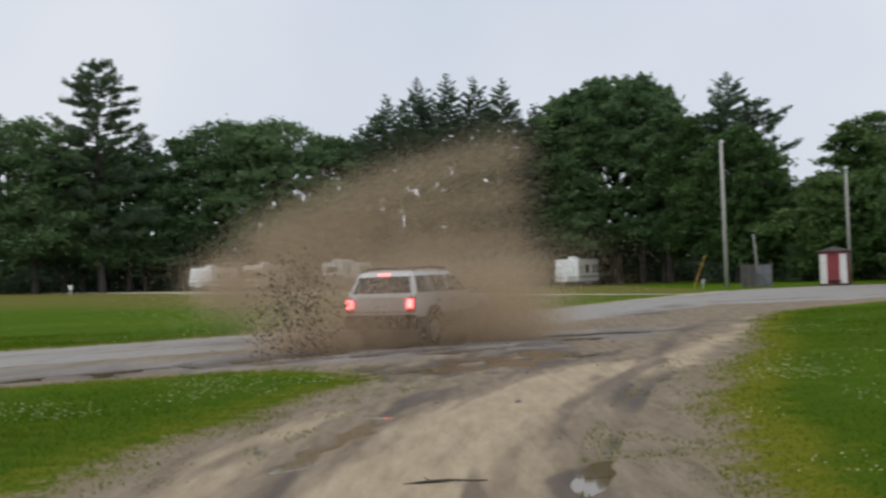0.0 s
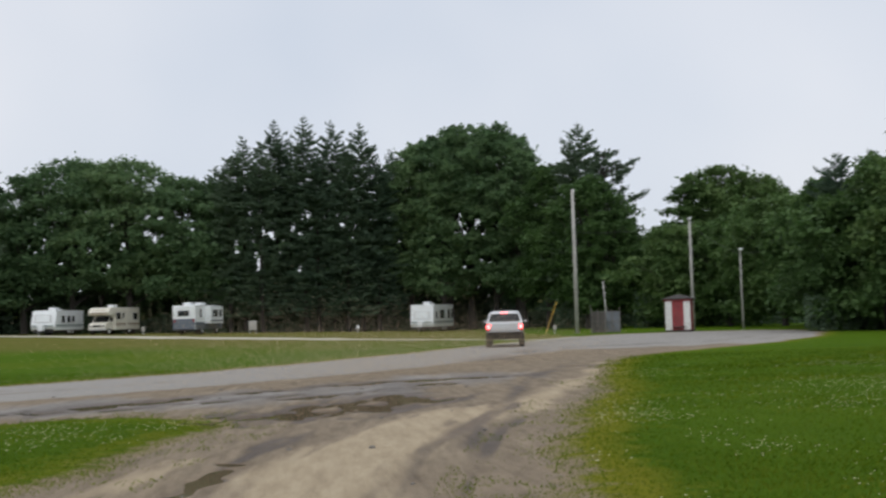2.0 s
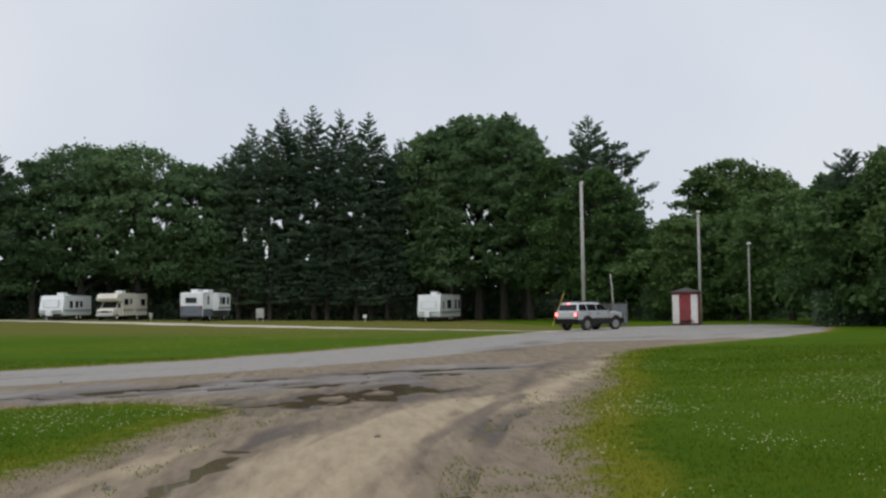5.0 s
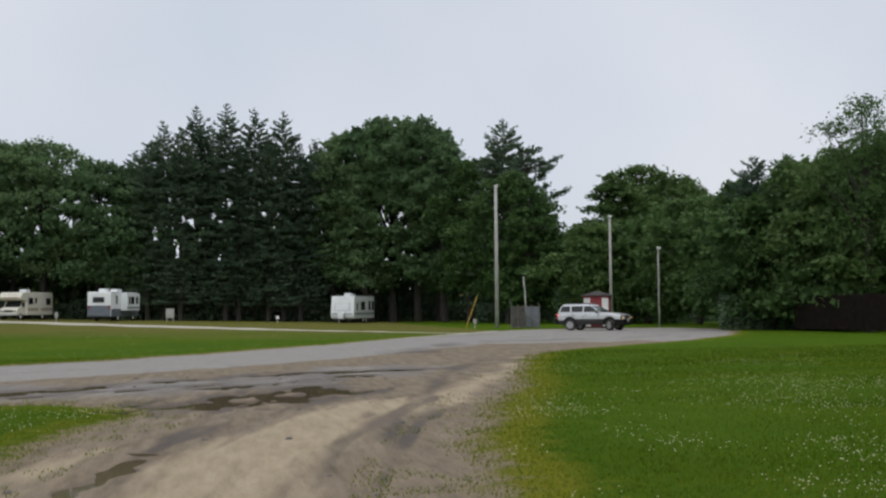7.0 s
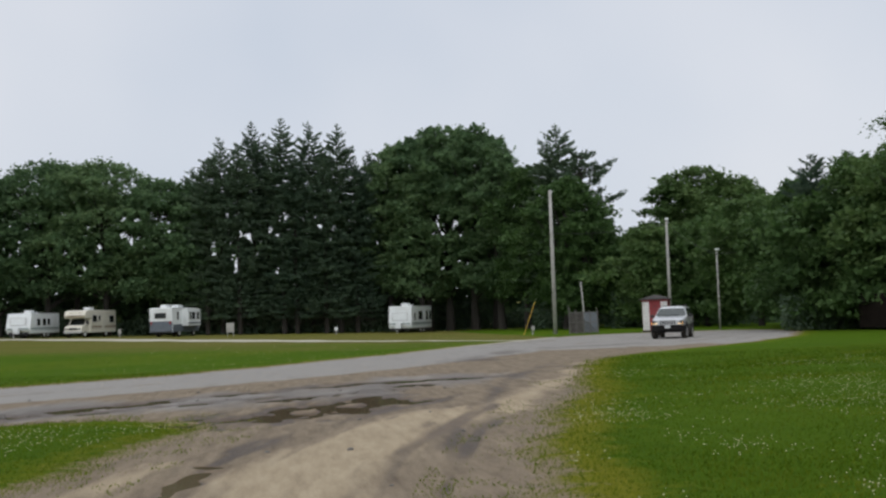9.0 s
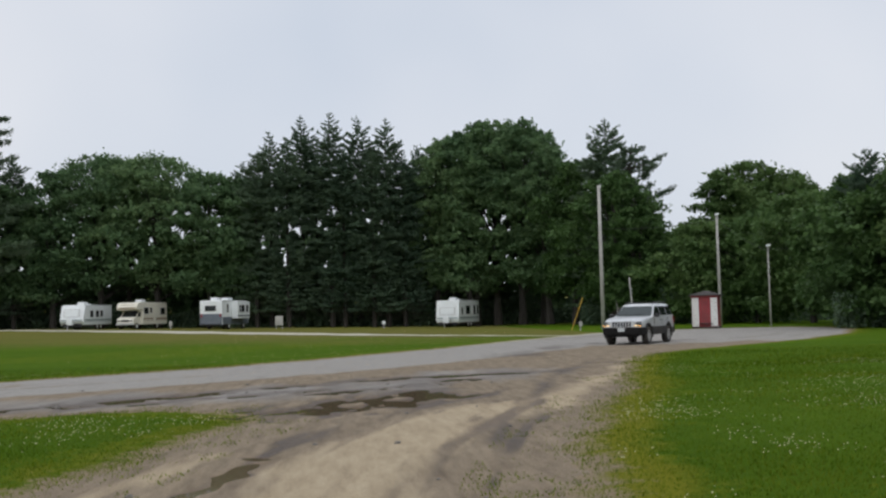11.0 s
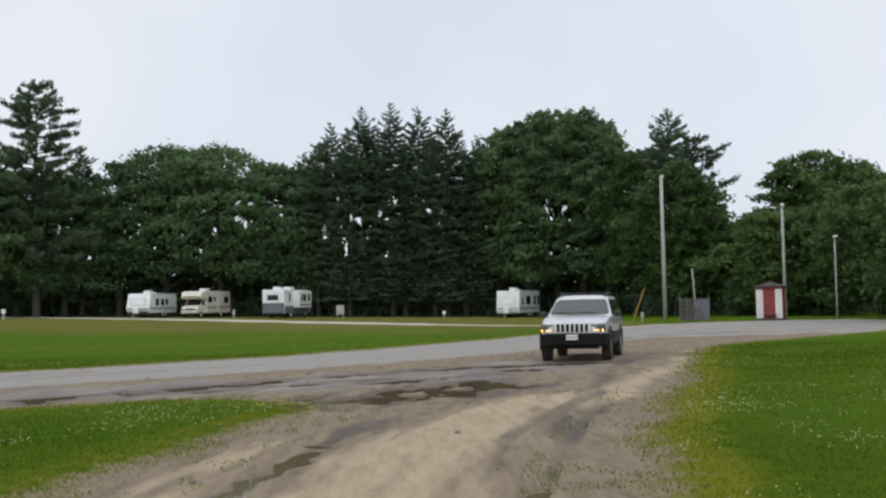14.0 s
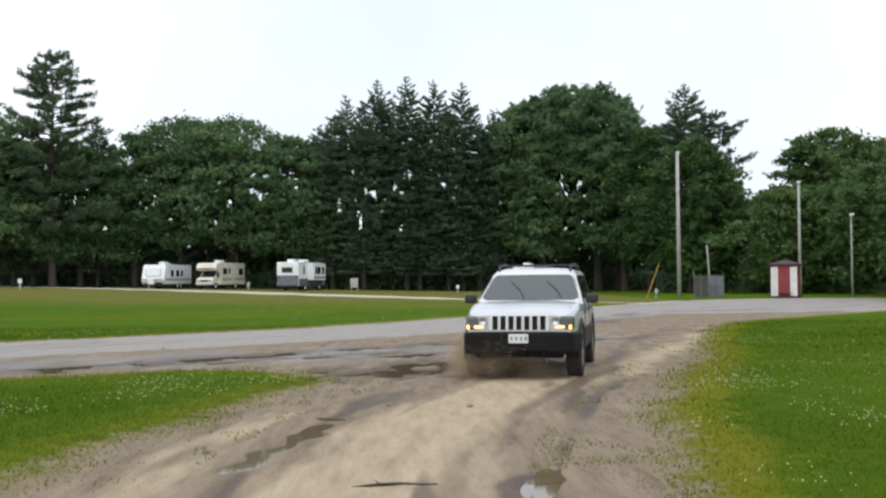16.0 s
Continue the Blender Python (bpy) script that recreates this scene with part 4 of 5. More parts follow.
        for y in (0.545, 0.70):
            ring = spun([(0.001, -0.01), (0.058, 0.012), (0.066, 0.012), (0.066, -0.012), (0.001, -0.02)], 16)
            bmesh.ops.transform(ring, verts=ring.verts, matrix=Matrix.Translation((2.207 - 0.22 * (y - 0.60), s * y, 0.885)) @ Matrix.Rotation(-math.pi / 2 - s * 0.22, 4, "Z"))
            part("reflector", ring, LAMP_CHROME, lamp, "round chrome headlamp reflector")
        part("bulb", box(0.03, 0.15, 0.045, (2.207, s * 0.60, 0.80), 0.014, turn=Matrix.Rotation(-s * 0.22, 4, "Z")), LAMP_LIT, lamp, "glowing low beam")
        part("indicator", box(0.10, 0.19, 0.075, (2.162, s * 0.70, 0.805), 0.025, turn=Matrix.Rotation(-s * 0.35, 4, "Z")), AMBER, lamp, "glowing amber corner lamp")
        tail = part("tail_lamp", box(0.10, 0.17, 0.34, (-2.19, s * 0.755, 0.93), 0.03), glassy("red_lens", (0.35, 0.02, 0.02), 0.1), car, "red tail lamp")
        part("brake_light", box(0.03, 0.14, 0.20, (-2.24, s * 0.745, 0.96), 0.01), RED_LIT, tail, "lit red brake light")
        # wipers
        WIPERS[part("wiper", tube([(0.735, s * 0.30 + 0.20, 1.20), (0.555, s * 0.30 + 0.13, 1.315), (0.31, s * 0.30 - 0.06, 1.465)], [0.011, 0.010, 0.007], 5), BLACK, wind)] = Vector((0.735, s * 0.30 + 0.20, 1.20))
    for x in (-1.45, -0.45):
        part("cross_bar", box(0.06, 1.12, 0.025, (x, 0, 1.735), 0.01), BLACK, car, "black roof rack bar")
    part("high_brake_light", box(0.03, 0.24, 0.035, (-1.985, 0, 1.60), 0.008), RED_LIT, car, "lit red high brake light")
    # front: grille with seven slots, bumper, plate
    grille = part("grille", box(0.07, 0.90, 0.275, (2.19, 0, 0.86), 0.03, turn=Matrix.Rotation(-0.12, 4, "Y")), SILVER, car, "silver grille surround")
    for k in range(7):
        part("slot", box(0.03, 0.080, 0.205, (2.222, -0.354 + 0.118 * k, 0.86), 0.014, turn=Matrix.Rotation(-0.12, 4, "Y")), TRIM_BLACK, grille)
    bump = box(0.30, 1.52, 0.33, (2.13, 0, 0.565), 0.09, seg=4)
    for s in (1, -1):
        box(0.52, 0.22, 0.32, (1.985, s * 0.752, 0.565), 0.09, bump, turn=Matrix.Rotation(-s * 0.2, 4, "Z"), seg=3)
    box(0.2, 1.3, 0.12, (2.1, 0, 0.40), 0.04, bump)
    bumper = part("front_bumper", bump, TRIM_BLACK, car, "charcoal front bumper")
    part("air_intake", box(0.04, 0.85, 0.10, (2.285, 0, 0.50), 0.02), TRIM_BLACK, bumper)
    rear = box(0.24, 1.70, 0.30, (-2.20, 0, 0.57), 0.06)
    part("rear_bumper", rear, TRIM_BLACK, car, "charcoal rear bumper")
    for x, z in ((2.31, 0.635), (-2.245, 0.90)):
        plate = part("number_plate", box(0.015, 0.29, 0.135, (x, 0, z), 0.004), PLATE, car, "white number plate")
        d = 0.012 if x > 0 else -0.012
        for y in (-0.10, -0.03, 0.04, 0.11):
            part("plate_mark", box(0.006, 0.03, 0.055, (x + d * 0.75, y, z)), PLATE_INK, plate)
    part("tailgate_seam", box(0.012, 1.35, 0.012, (-2.205, 0, 0.78)), BLACK, car)
    part("bonnet_seam", box(0.012, 1.55, 0.012, (0.86, 0, 1.10)), BLACK, car)
    part("rear_wiper", box(0.015, 0.5, 0.02, (-2.135, 0.1, 1.20), 0, turn=Matrix.Rotation(0.2, 4, "X")), BLACK, car)
    part("antenna", tube([(0.55, -0.80, 1.08), (0.50, -0.82, 1.75)], [0.006, 0.003], 5), BLACK, car)
    wheels = [build_wheel(car, a, s * 0.765) for a in AXLES for s in (1, -1)]
    return car, wheels


CAR, WHEELS = build_car()
# seconds, east, north, heading (degrees clockwise from north)
DRIVE = [(0, -1.05, 26.1, 24), (0.5, 2.75, 31.7, 19), (1, 5.66, 38.26, 13), (1.5, 7.49, 45.03, 10.5), (2, 8.65, 52.34, 10),
         (2.5, 9.63, 58.83, 11), (3, 10.44, 62.33, 14), (3.2, 10.6, 62.96, 16), (4.3, 12.93, 65.3, 40), (5.3, 16.79, 66.25, 64),
         (5.5, 17.49, 67.2, 74), (6, 19.61, 68.9, 92), (6.5, 21.2, 69.32, 105), (7, 22.15, 67.84, 131), (7.5, 22.58, 65.08, 158),
         (8, 21.68, 61.48, 180), (8.5, 20.62, 58.6, 194), (9, 19.67, 56.96, 206), (9.2, 19.38, 56.24, 209), (10.3, 15.34, 50.37, 215),
         (11.3, 11.45, 44.68, 212), (11.5, 11.12, 43.97, 211), (12, 9.52, 41.21, 209), (12.5, 7.96, 38.16, 206), (13, 6.6, 35.2, 202),
         (13.5, 5.48, 32.2, 199), (14, 4.65, 29.6, 196), (14.5, 3.94, 27.05, 194.5), (15, 3.14, 23.75, 193), (15.5, 2.45, 20.95, 192),
         (16, 1.86, 18.45, 192)]


def car_pose(x, y, heading):
    h = radians(heading)
    fx, fy = math.sin(h), math.cos(h)
    front, back = ground_height(x + 1.35 * fx, y + 1.35 * fy), ground_height(x - 1.35 * fx, y - 1.35 * fy)
    return pose(x, y, (front + back) / 2 - 0.012, 0, -math.degrees(math.atan2(front - back, 2.7)), 90 - heading)


# ---------------------------------------------------------------- caravans and motorhomes
def rv_window(parent, x, z, w, h, s, half):
    frame_ = part("window", box(w + 0.10, 0.04, h + 0.10, (x, s * (half + 0.012), z), 0.015), STEEL, parent, "dark window in a pale metal frame")
    part("pane", box(w, 0.02, h, (x, s * (half + 0.03), z), 0.008), WINDOW, frame_)


def end_window(parent, x, y, z, w, h, out):
    frame_ = part("window", box(0.04, w + 0.10, h + 0.10, (x, y, z), 0.015), STEEL, parent, "dark window in a pale metal frame")
    part("pane", box(0.02, w, h, (x + out * 0.02, y, z), 0.008), WINDOW, frame_)


def rv_wheel(parent, x, y):
    w = part("wheel", spun([(0.19, -0.1), (0.33, -0.11), (0.35, -0.07), (0.35, 0.07), (0.33, 0.11), (0.19, 0.1)], 20), RUBBER, parent, "black rubber tyre")
    w.location = (x, y, 0.35)
    s = 1 if y > 0 else -1
    hub = part("hub", spun([(0.001, s * 0.05), (0.18, s * 0.05), (0.2, s * 0.09), (0.001, s * 0.10)], 16), WHITE_PANEL, w, "white steel hub")


def roof_unit(parent, x, z, w=0.95, label="white roof air conditioner"):
    part("roof_unit", box(w, 0.72, 0.32, (x, 0, z + 0.15), 0.08), WHITE_PANEL, parent, label)


def caravan(name, label, outline, width, skin, stripe, windows, x, y, turn, unit_x, door_x=None):
    """A towed caravan: moulded body on wheels, stripe, windows, roof unit, drawbar and gas locker."""
    c = tagged(new(name), label, "caravan")
    c.matrix_world = pose(x, y, ground_height(x, y), 0, 0, turn)
    half = width / 2
    body = part("body", prism(outline, width, "y", 0.0, 0.09), skin, c)
    top = max(z for _, z in outline)
    tail, nose = min(u for u, _ in outline), max(u for u, _ in outline)
    for s in (1, -1):
        part("stripe", box(nose - tail - 0.55, 0.012, 0.16, (tail + (nose - tail) / 2 - 0.05, s * (half + 0.004), 1.02)), stripe, c, "grey-green side stripe")
        part("stripe", box(nose - tail - 0.55, 0.012, 0.05, (tail + (nose - tail) / 2 - 0.05, s * (half + 0.004), 0.86)), stripe, c, "grey-green side stripe")
        part("edge_trim", box(nose - tail - 0.4, 0.03, 0.04, (tail + (nose - tail) / 2, s * (half - 0.01), top - 0.06), 0.01), STEEL, c)
        for u, z, w, h in windows:
            rv_window(c, u, z, w, h, s, half)
        rv_wheel(c, -0.5, s * (half - 0.12))
        rv_wheel(c, 0.35 - 1.75, s * (half - 0.12)) if nose - tail > 6 else None
    part("skirt", box(nose - tail - 0.3, width - 0.5, 0.35, ((nose + tail) / 2, 0, 0.47)), BLACK, c)
    part("front_panel", box(0.03, width * 0.62, 0.72, (nose - 0.035, 0, 1.75), 0.012, turn=Matrix.Rotation(-0.10, 4, "Y")), skin, c, "raised front window guard")
    part("front_panel_trim", box(0.02, width * 0.68, 0.80, (nose - 0.055, 0, 1.75), 0.01, turn=Matrix.Rotation(-0.10, 4, "Y")), STEEL, c)
    part("front_stripe", box(0.012, width - 0.25, 0.12, (nose + 0.004, 0, 1.0)), stripe, c)
    draw = part("drawbar", tube([(nose - 0.3, 0.6, 0.45), (nose + 1.1, 0, 0.45)], [0.05, 0.05], 6), BLACK, c)
    tube_b = part("drawbar", tube([(nose - 0.3, -0.6, 0.45), (nose + 1.1, 0, 0.45)], [0.05, 0.05], 6), BLACK, c)
    part("gas_locker", box(0.45, 0.62, 0.62, (nose + 0.38, 0, 0.80), 0.08), WHITE_PANEL, c, "white gas bottle cover")
    part("jack", box(0.08, 0.08, 0.5, (nose + 0.95, 0, 0.28)), STEEL, c)
    if door_x is not None:
        door = part("door", box(0.66, 0.03, 1.75, (door_x, half + 0.008, 1.45), 0.02), skin, c)
        part("door_handle", box(0.1, 0.04, 0.05, (door_x + 0.25, half + 0.03, 1.4), 0.01), BLACK, door)
    roof_unit(c, unit_x, top)
    part("roof_vent", box(0.45, 0.45, 0.14, (unit_x - 1.5, 0, top + 0.06), 0.03), WHITE_PANEL, c)
    return c


def coachbuilt_motorhome(x, y, turn):
    """A cab-over motorhome: van nose, windscreen under a sleeping pod, box body."""
    m = tagged(new("motorhome"), "cream cab-over motorhome with brown stripes, parked on grass", "motorhome")
    m.matrix_world = pose(x, y, ground_height(x, y), 0, 0, turn)
    prof = [(-4.3, 0.5), (1.5, 0.5), (1.5, 1.95), (2.75, 2.05), (2.85, 2.35), (2.55, 2.78), (2.1, 2.86), (-4.3, 2.86)]
    part("body", prism(prof, 2.35, "y", 0, 0.08), CREAM_PANEL, m)
    cab = [(1.4, 0.5), (3.15, 0.5), (3.2, 0.95), (3.05, 1.2), (2.35, 1.32), (1.75, 2.0), (1.4, 2.0)]
    part("cab", prism(cab, 1.9, "y", 0, 0.06), CREAM_PANEL, m)
    part("windscreen", slab([(2.37, 0.82, 1.36), (2.37, -0.82, 1.36), (1.85, -0.74, 1.95), (1.85, 0.74, 1.95)], 0.03), WINDOW, m, "dark windscreen")
    part("pod_window", box(0.04, 1.5, 0.36, (2.76, 0, 2.42), 0.02, turn=Matrix.Rotation(-0.5, 4, "Y")), STRIPE_TAN, m, "brown striped pod front")
    for k in range(4):
        part("stripe", box(0.012, 2.0, 0.045, (2.84 - 0.03 * k, 0, 2.16 + 0.09 * k), turn=Matrix.Rotation(-0.3, 4, "Y")), STRIPE_TAN, m, "brown stripe")
    part("grille", box(0.06, 1.0, 0.22, (3.17, 0, 0.92), 0.02), BLACK, m)
    part("bumper", box(0.14, 2.0, 0.2, (3.24, 0, 0.58), 0.04), STEEL, m, "dull steel bumper")
    for s in (1, -1):
        part("headlamp", box(0.05, 0.22, 0.18, (3.19, s * 0.7, 0.92), 0.02), LAMP_GLASS, m)
        part("cab_window", box(0.62, 0.02, 0.45, (1.92, s * 0.955, 1.56), 0.01), WINDOW, m)
        part("mirror", box(0.08, 0.16, 0.28, (2.25, s * 1.12, 1.5), 0.02), BLACK, m)
        for z, t in ((1.12, 0.12), (0.96, 0.05)):
            part("stripe", box(5.6, 0.012, t, (-1.45, s * 1.179, z)), STRIPE_TAN, m, "brown stripe")
        for u, z, w, h in ((0.75, 1.95, 0.9, 0.62), (-0.35, 2.0, 0.35, 0.5), (-3.2, 1.9, 0.95, 0.66)):
            rv_window(m, u, z, w, h, s, 1.175)
        rv_wheel(m, 2.45, s * 0.86)
        rv_wheel(m, -2.0, s * 1.0)
    door = part("door", box(0.62, 0.03, 1.8, (-1.25, 1.182, 1.5), 0.015), CREAM_PANEL, m)
    end_window(m, -4.32, 0, 1.9, 1.2, 0.5, -1)
    roof_unit(m, -0.3, 2.86)
    part("ladder", tube([(-4.36, -0.6, 0.8), (-4.36, -0.6, 2.9)], [0.02, 0.02], 5), STEEL, m)
    return m


def slide_out_motorhome(x, y, turn):
    """A large coach seen from its back: grey lower panels and a slide-out room."""
    m = tagged(new("motorhome"), "white motorhome with slate grey lower panels and slide-out", "motorhome")
    m.matrix_world = pose(x, y, ground_height(x, y), 0, 0, turn)
    part("body", prism([(-3.6, 0.5), (3.6, 0.5), (3.7, 1.4), (3.3, 2.95), (-3.55, 2.95), (-3.6, 2.85)], 2.42, "y", 0, 0.07), WHITE_PANEL, m)
    part("rear_panel", box(0.05, 2.36, 1.15, (-3.615, 0, 1.02), 0.02), GREY_PANEL, m, "slate grey rear lower panel")
    part("rear_bumper", box(0.14, 2.2, 0.16, (-3.66, 0, 0.5), 0.03), BLACK, m)
    for s in (1, -1):
        part("lower_panel", box(7.0, 0.03, 0.75, (0, s * 1.212, 0.88), 0.01), GREY_PANEL, m, "slate grey lower side panel")
        part("tail_lamp", box(0.03, 0.14, 0.3, (-3.645, s * 1.0, 1.42), 0.01), glassy("red_lens", (0.35, 0.02, 0.02), 0.1), m)
        rv_wheel(m, 2.3, s * 1.05)
        rv_wheel(m, -1.7, s * 1.05)
        part("edge_trim", box(6.8, 0.03, 0.05, (-0.1, s * 1.2, 2.9), 0.01), STEEL, m)
    end_window(m, -3.61, 0.05, 2.15, 1.15, 0.52, -1)
    slide = part("slide_out", box(3.4, 0.75, 1.75, (0.6, -1.5, 1.95), 0.05), WHITE_PANEL, m, "white slide-out room with its awning")
    for u, w in ((0.3, 0.75), (1.5, 0.5), (-0.5, 0.3)):
        f = part("window", box(w + 0.1, 0.03, 0.78, (u, -1.885, 2.1), 0.012), STEEL, slide)
    part("slide_glass", box(0.75, 0.02, 0.66, (0.3, -1.905, 2.1)), WINDOW, slide)
    part("slide_glass", box(0.5, 0.02, 0.66, (1.5, -1.905, 2.1)), WINDOW, slide)
    part("slide_glass", box(0.3, 0.02, 0.66, (-0.5, -1.905, 2.1)), WINDOW, slide)
    part("slide_stripe", box(3.4, 0.015, 0.14, (0.6, -1.886, 1.35)), GREY_PANEL, slide)
    rv_window(m, -2.2, 2.15, 0.4, 0.8, -1, 1.21)
    rv_window(m, -1.5, 1.9, 1.2, 0.6, 1, 1.21)
    roof_unit(m, -2.4, 2.95)
    roof_unit(m, 0.6, 2.95, 1.3, "white roof pod")
    return m


caravan("caravan", "white caravan with a sloping nose and faint grey stripes", [(-4.3, 0.5), (2.7, 0.5), (3.0, 0.9), (2.95, 1.25), (2.5, 2.52), (2.25, 2.6), (-4.3, 2.6)], 2.55, WHITE_PANEL, STRIPE,
        [(0.95, 1.65, 0.7, 0.66), (-0.45, 1.65, 0.7, 0.66), (-1.55, 1.68, 0.55, 0.58)], -28.1, 120.1, -101, 0.3)
coachbuilt_motorhome(-22.5, 121.0, -106)
slide_out_motorhome(-12.95, 116.7, 74)
caravan("caravan", "white caravan with green stripes, parked at the wood's edge", [(-4.2, 0.5), (2.4, 0.5), (2.55, 0.85), (2.5, 1.4), (2.3, 2.84), (2.05, 2.9), (-4.2, 2.9)], 2.6, WHITE_PANEL, STRIPE,
        [(1.5, 1.75, 0.32, 0.7), (-0.35, 1.85, 1.2, 0.85), (-2.5, 1.85, 0.6, 0.95), (-3.6, 1.85, 0.5, 0.95)], 11.5, 119.6, -115.5, 0.55)


# ---------------------------------------------------------------- booth, poles, fences
def build_booth(x, y, turn):
    """A little ticket booth: red door between white boards, hipped shingle roof."""
    b = tagged(new("ticket_booth"), "small red and white wooden booth with a dark hipped roof", "booth")
    b.matrix_world = pose(x, y, ground_height(x, y), 0, 0, turn)
    w, h = 1.74, 2.06
    part("wall", box(w, w, h, (0, 0, 0.12 + h / 2), 0.01), RED_PAINT, b, "faded red painted walls")
    part("plinth", box(w + 0.06, w + 0.06, 0.14, (0, 0, 0.06), 0.01), SHINGLE, b)
    for k in range(3):
        for s in (1, -1):
            part("board", box(0.142, 0.03, h - 0.02, (s * (0.475 + 0.154 * k), -w / 2 - 0.017, 0.14 + h / 2), 0.006), WHITE_PAINT, b)
    door = part("door", box(0.78, 0.04, 1.82, (0, -w / 2 - 0.022, 1.04), 0.01), RED_PAINT, b, "red plank door")
    for x_ in (-0.14, 0.0, 0.14):
        part("groove", box(0.012, 0.008, 1.7, (x_, -w / 2 - 0.045, 1.04)), SHINGLE, door)
    part("ledge", box(0.9, 0.3, 0.05, (0.06, -w / 2 - 0.15, 0.36), 0.01), SHINGLE, b, "dark wooden step")
    part("fascia", box(w + 0.1, w + 0.1, 0.14, (0, 0, h + 0.14), 0.01), RED_PAINT, b, "red eaves board")
    bm = bmesh.new()
    e, t, z0 = w / 2 + 0.2, 0.12, h + 0.20
    lo = [bm.verts.new((sx * e, sy * e, z0)) for sx, sy in ((1, 1), (-1, 1), (-1, -1), (1, -1))]
    lo2 = [bm.verts.new((sx * e, sy * e, z0 + 0.04)) for sx, sy in ((1, 1), (-1, 1), (-1, -1), (1, -1))]
    hi = [bm.verts.new((sx * t, sy * t, z0 + 0.34)) for sx, sy in ((1, 1), (-1, 1), (-1, -1), (1, -1))]
    for a, c in ((lo, lo2), (lo2, hi)):
        for k in range(4):
            bm.faces.new((a[k], a[(k + 1) % 4], c[(k + 1) % 4], c[k]))
    bm.faces.new(lo[::-1])
    bm.faces.new(hi)
    bmesh.ops.recalc_face_normals(bm, faces=bm.faces)
    part("roof", bm, SHINGLE, b, "dark shingle roof")
    for k in range(4):
        e2, z2 = e * (1 - 0.2 * k) , z0 + 0.05 + 0.064 * k
        part("shingle_course", box(2 * e2 + 0.02, 0.03, 0.02, (0, -e2 - 0.005, z2), 0.004), SHINGLE, b)


build_booth(24.75, 75.0, -25)


def build_pole(x, y, h, r, lean=0.0, lamp=False, label="weathered grey wooden utility pole"):
    p = tagged(new("utility_pole"), label, "pole", group="poles by the turning place")
    p.matrix_world = pose(x, y, ground_height(x, y), 0, lean, 0)
    part("post", tube([(0, 0, -0.3), (0, 0, h * 0.5), (0, 0, h)], [r, r * 0.85, r * 0.7], 12), POLE_WOOD, p, smooth=True)
    if lamp:
        head = part("lamp_arm", tube([(0, 0, h - 0.25), (-0.15, -0.35, h + 0.02), (-0.2, -0.6, h + 0.05)], [0.025, 0.025, 0.025], 6), STEEL, p)
        part("lamp_head", box(0.22, 0.34, 0.16, (-0.2, -0.62, h + 0.05), 0.05), WHITE_PANEL, head, "pale lamp head")
    elif h > 5:
        part("insulator", tube([(0.12, 0, h - 0.2), (0.12, 0, h + 0.05)], [0.04, 0.03], 6), WHITE_PANEL, p)
    for k in range(2):
        part("bracket", box(0.1, 0.1, 0.14, (0.02, -r * 0.8, h * 0.70 + 0.25 * k), 0.01), STEEL, p)
    return p


build_pole(18.6, 80, 10.7, 0.155)
build_pole(27.2, 79.2, 8.2, 0.12, lamp=True)
build_pole(29.35, 75, 5.6, 0.075, lamp=True, label="thin grey wooden lamp pole")
build_pole(21.45, 82, 3.9, 0.07, lean=-4, label="short leaning grey wooden post")


def cable(a, b, sag, r=0.012):
    pts = [tuple(Vector(a).lerp(Vector(b), k / 10) - Vector((0, 0, sag * 4 * (k / 10) * (1 - k / 10)))) for k in range(11)]
    c = part("cable", tube(pts, [r] * 11, 4), BLACK)
    return tagged(c, "thin black overhead cable between the poles", "cable", group="overhead cables")


cable((18.55, 80, 7.4), (27.2, 79.2, 7.85), 0.25)
cable((27.2, 79.2, 7.85), (29.25, 75, 5.3), 0.25)
cable((29.25, 75, 5.3), (52, 64, 7.5), 0.4)

guard = tagged(new("guy_wire"), "steel guy wire in a yellow plastic guard", "guy wire")
guard.location = (16.2, 80, ground_height(16.2, 80))
part("wire", tube([(0, 0, 0), (1.02, 0, 2.69)], [0.003, 0.003], 5), STEEL, guard)
part("guard", tube([(0.02, -0.03, 0.05), (0.92, -0.03, 2.42)], [0.028, 0.028], 8), YELLOW, guard, "yellow plastic guard")
meter = tagged(new("service_box"), "small weathered grey service box on a wooden stake", "utility box")
meter.location = (16.85, 79.8, ground_height(16.85, 79.8))
part("stake", box(0.1, 0.1, 0.7, (0, 0, 0.35), 0.01), POLE_WOOD, meter)
part("case", box(0.22, 0.16, 0.34, (0, -0.1, 0.5), 0.02), POLE_WOOD, meter)


FENCE_STEEL = surface("dark_galvanised_steel", (0.16, 0.15, 0.145), (0.24, 0.225, 0.215), 6, 0.6, metal=0.5, bump=0.05)


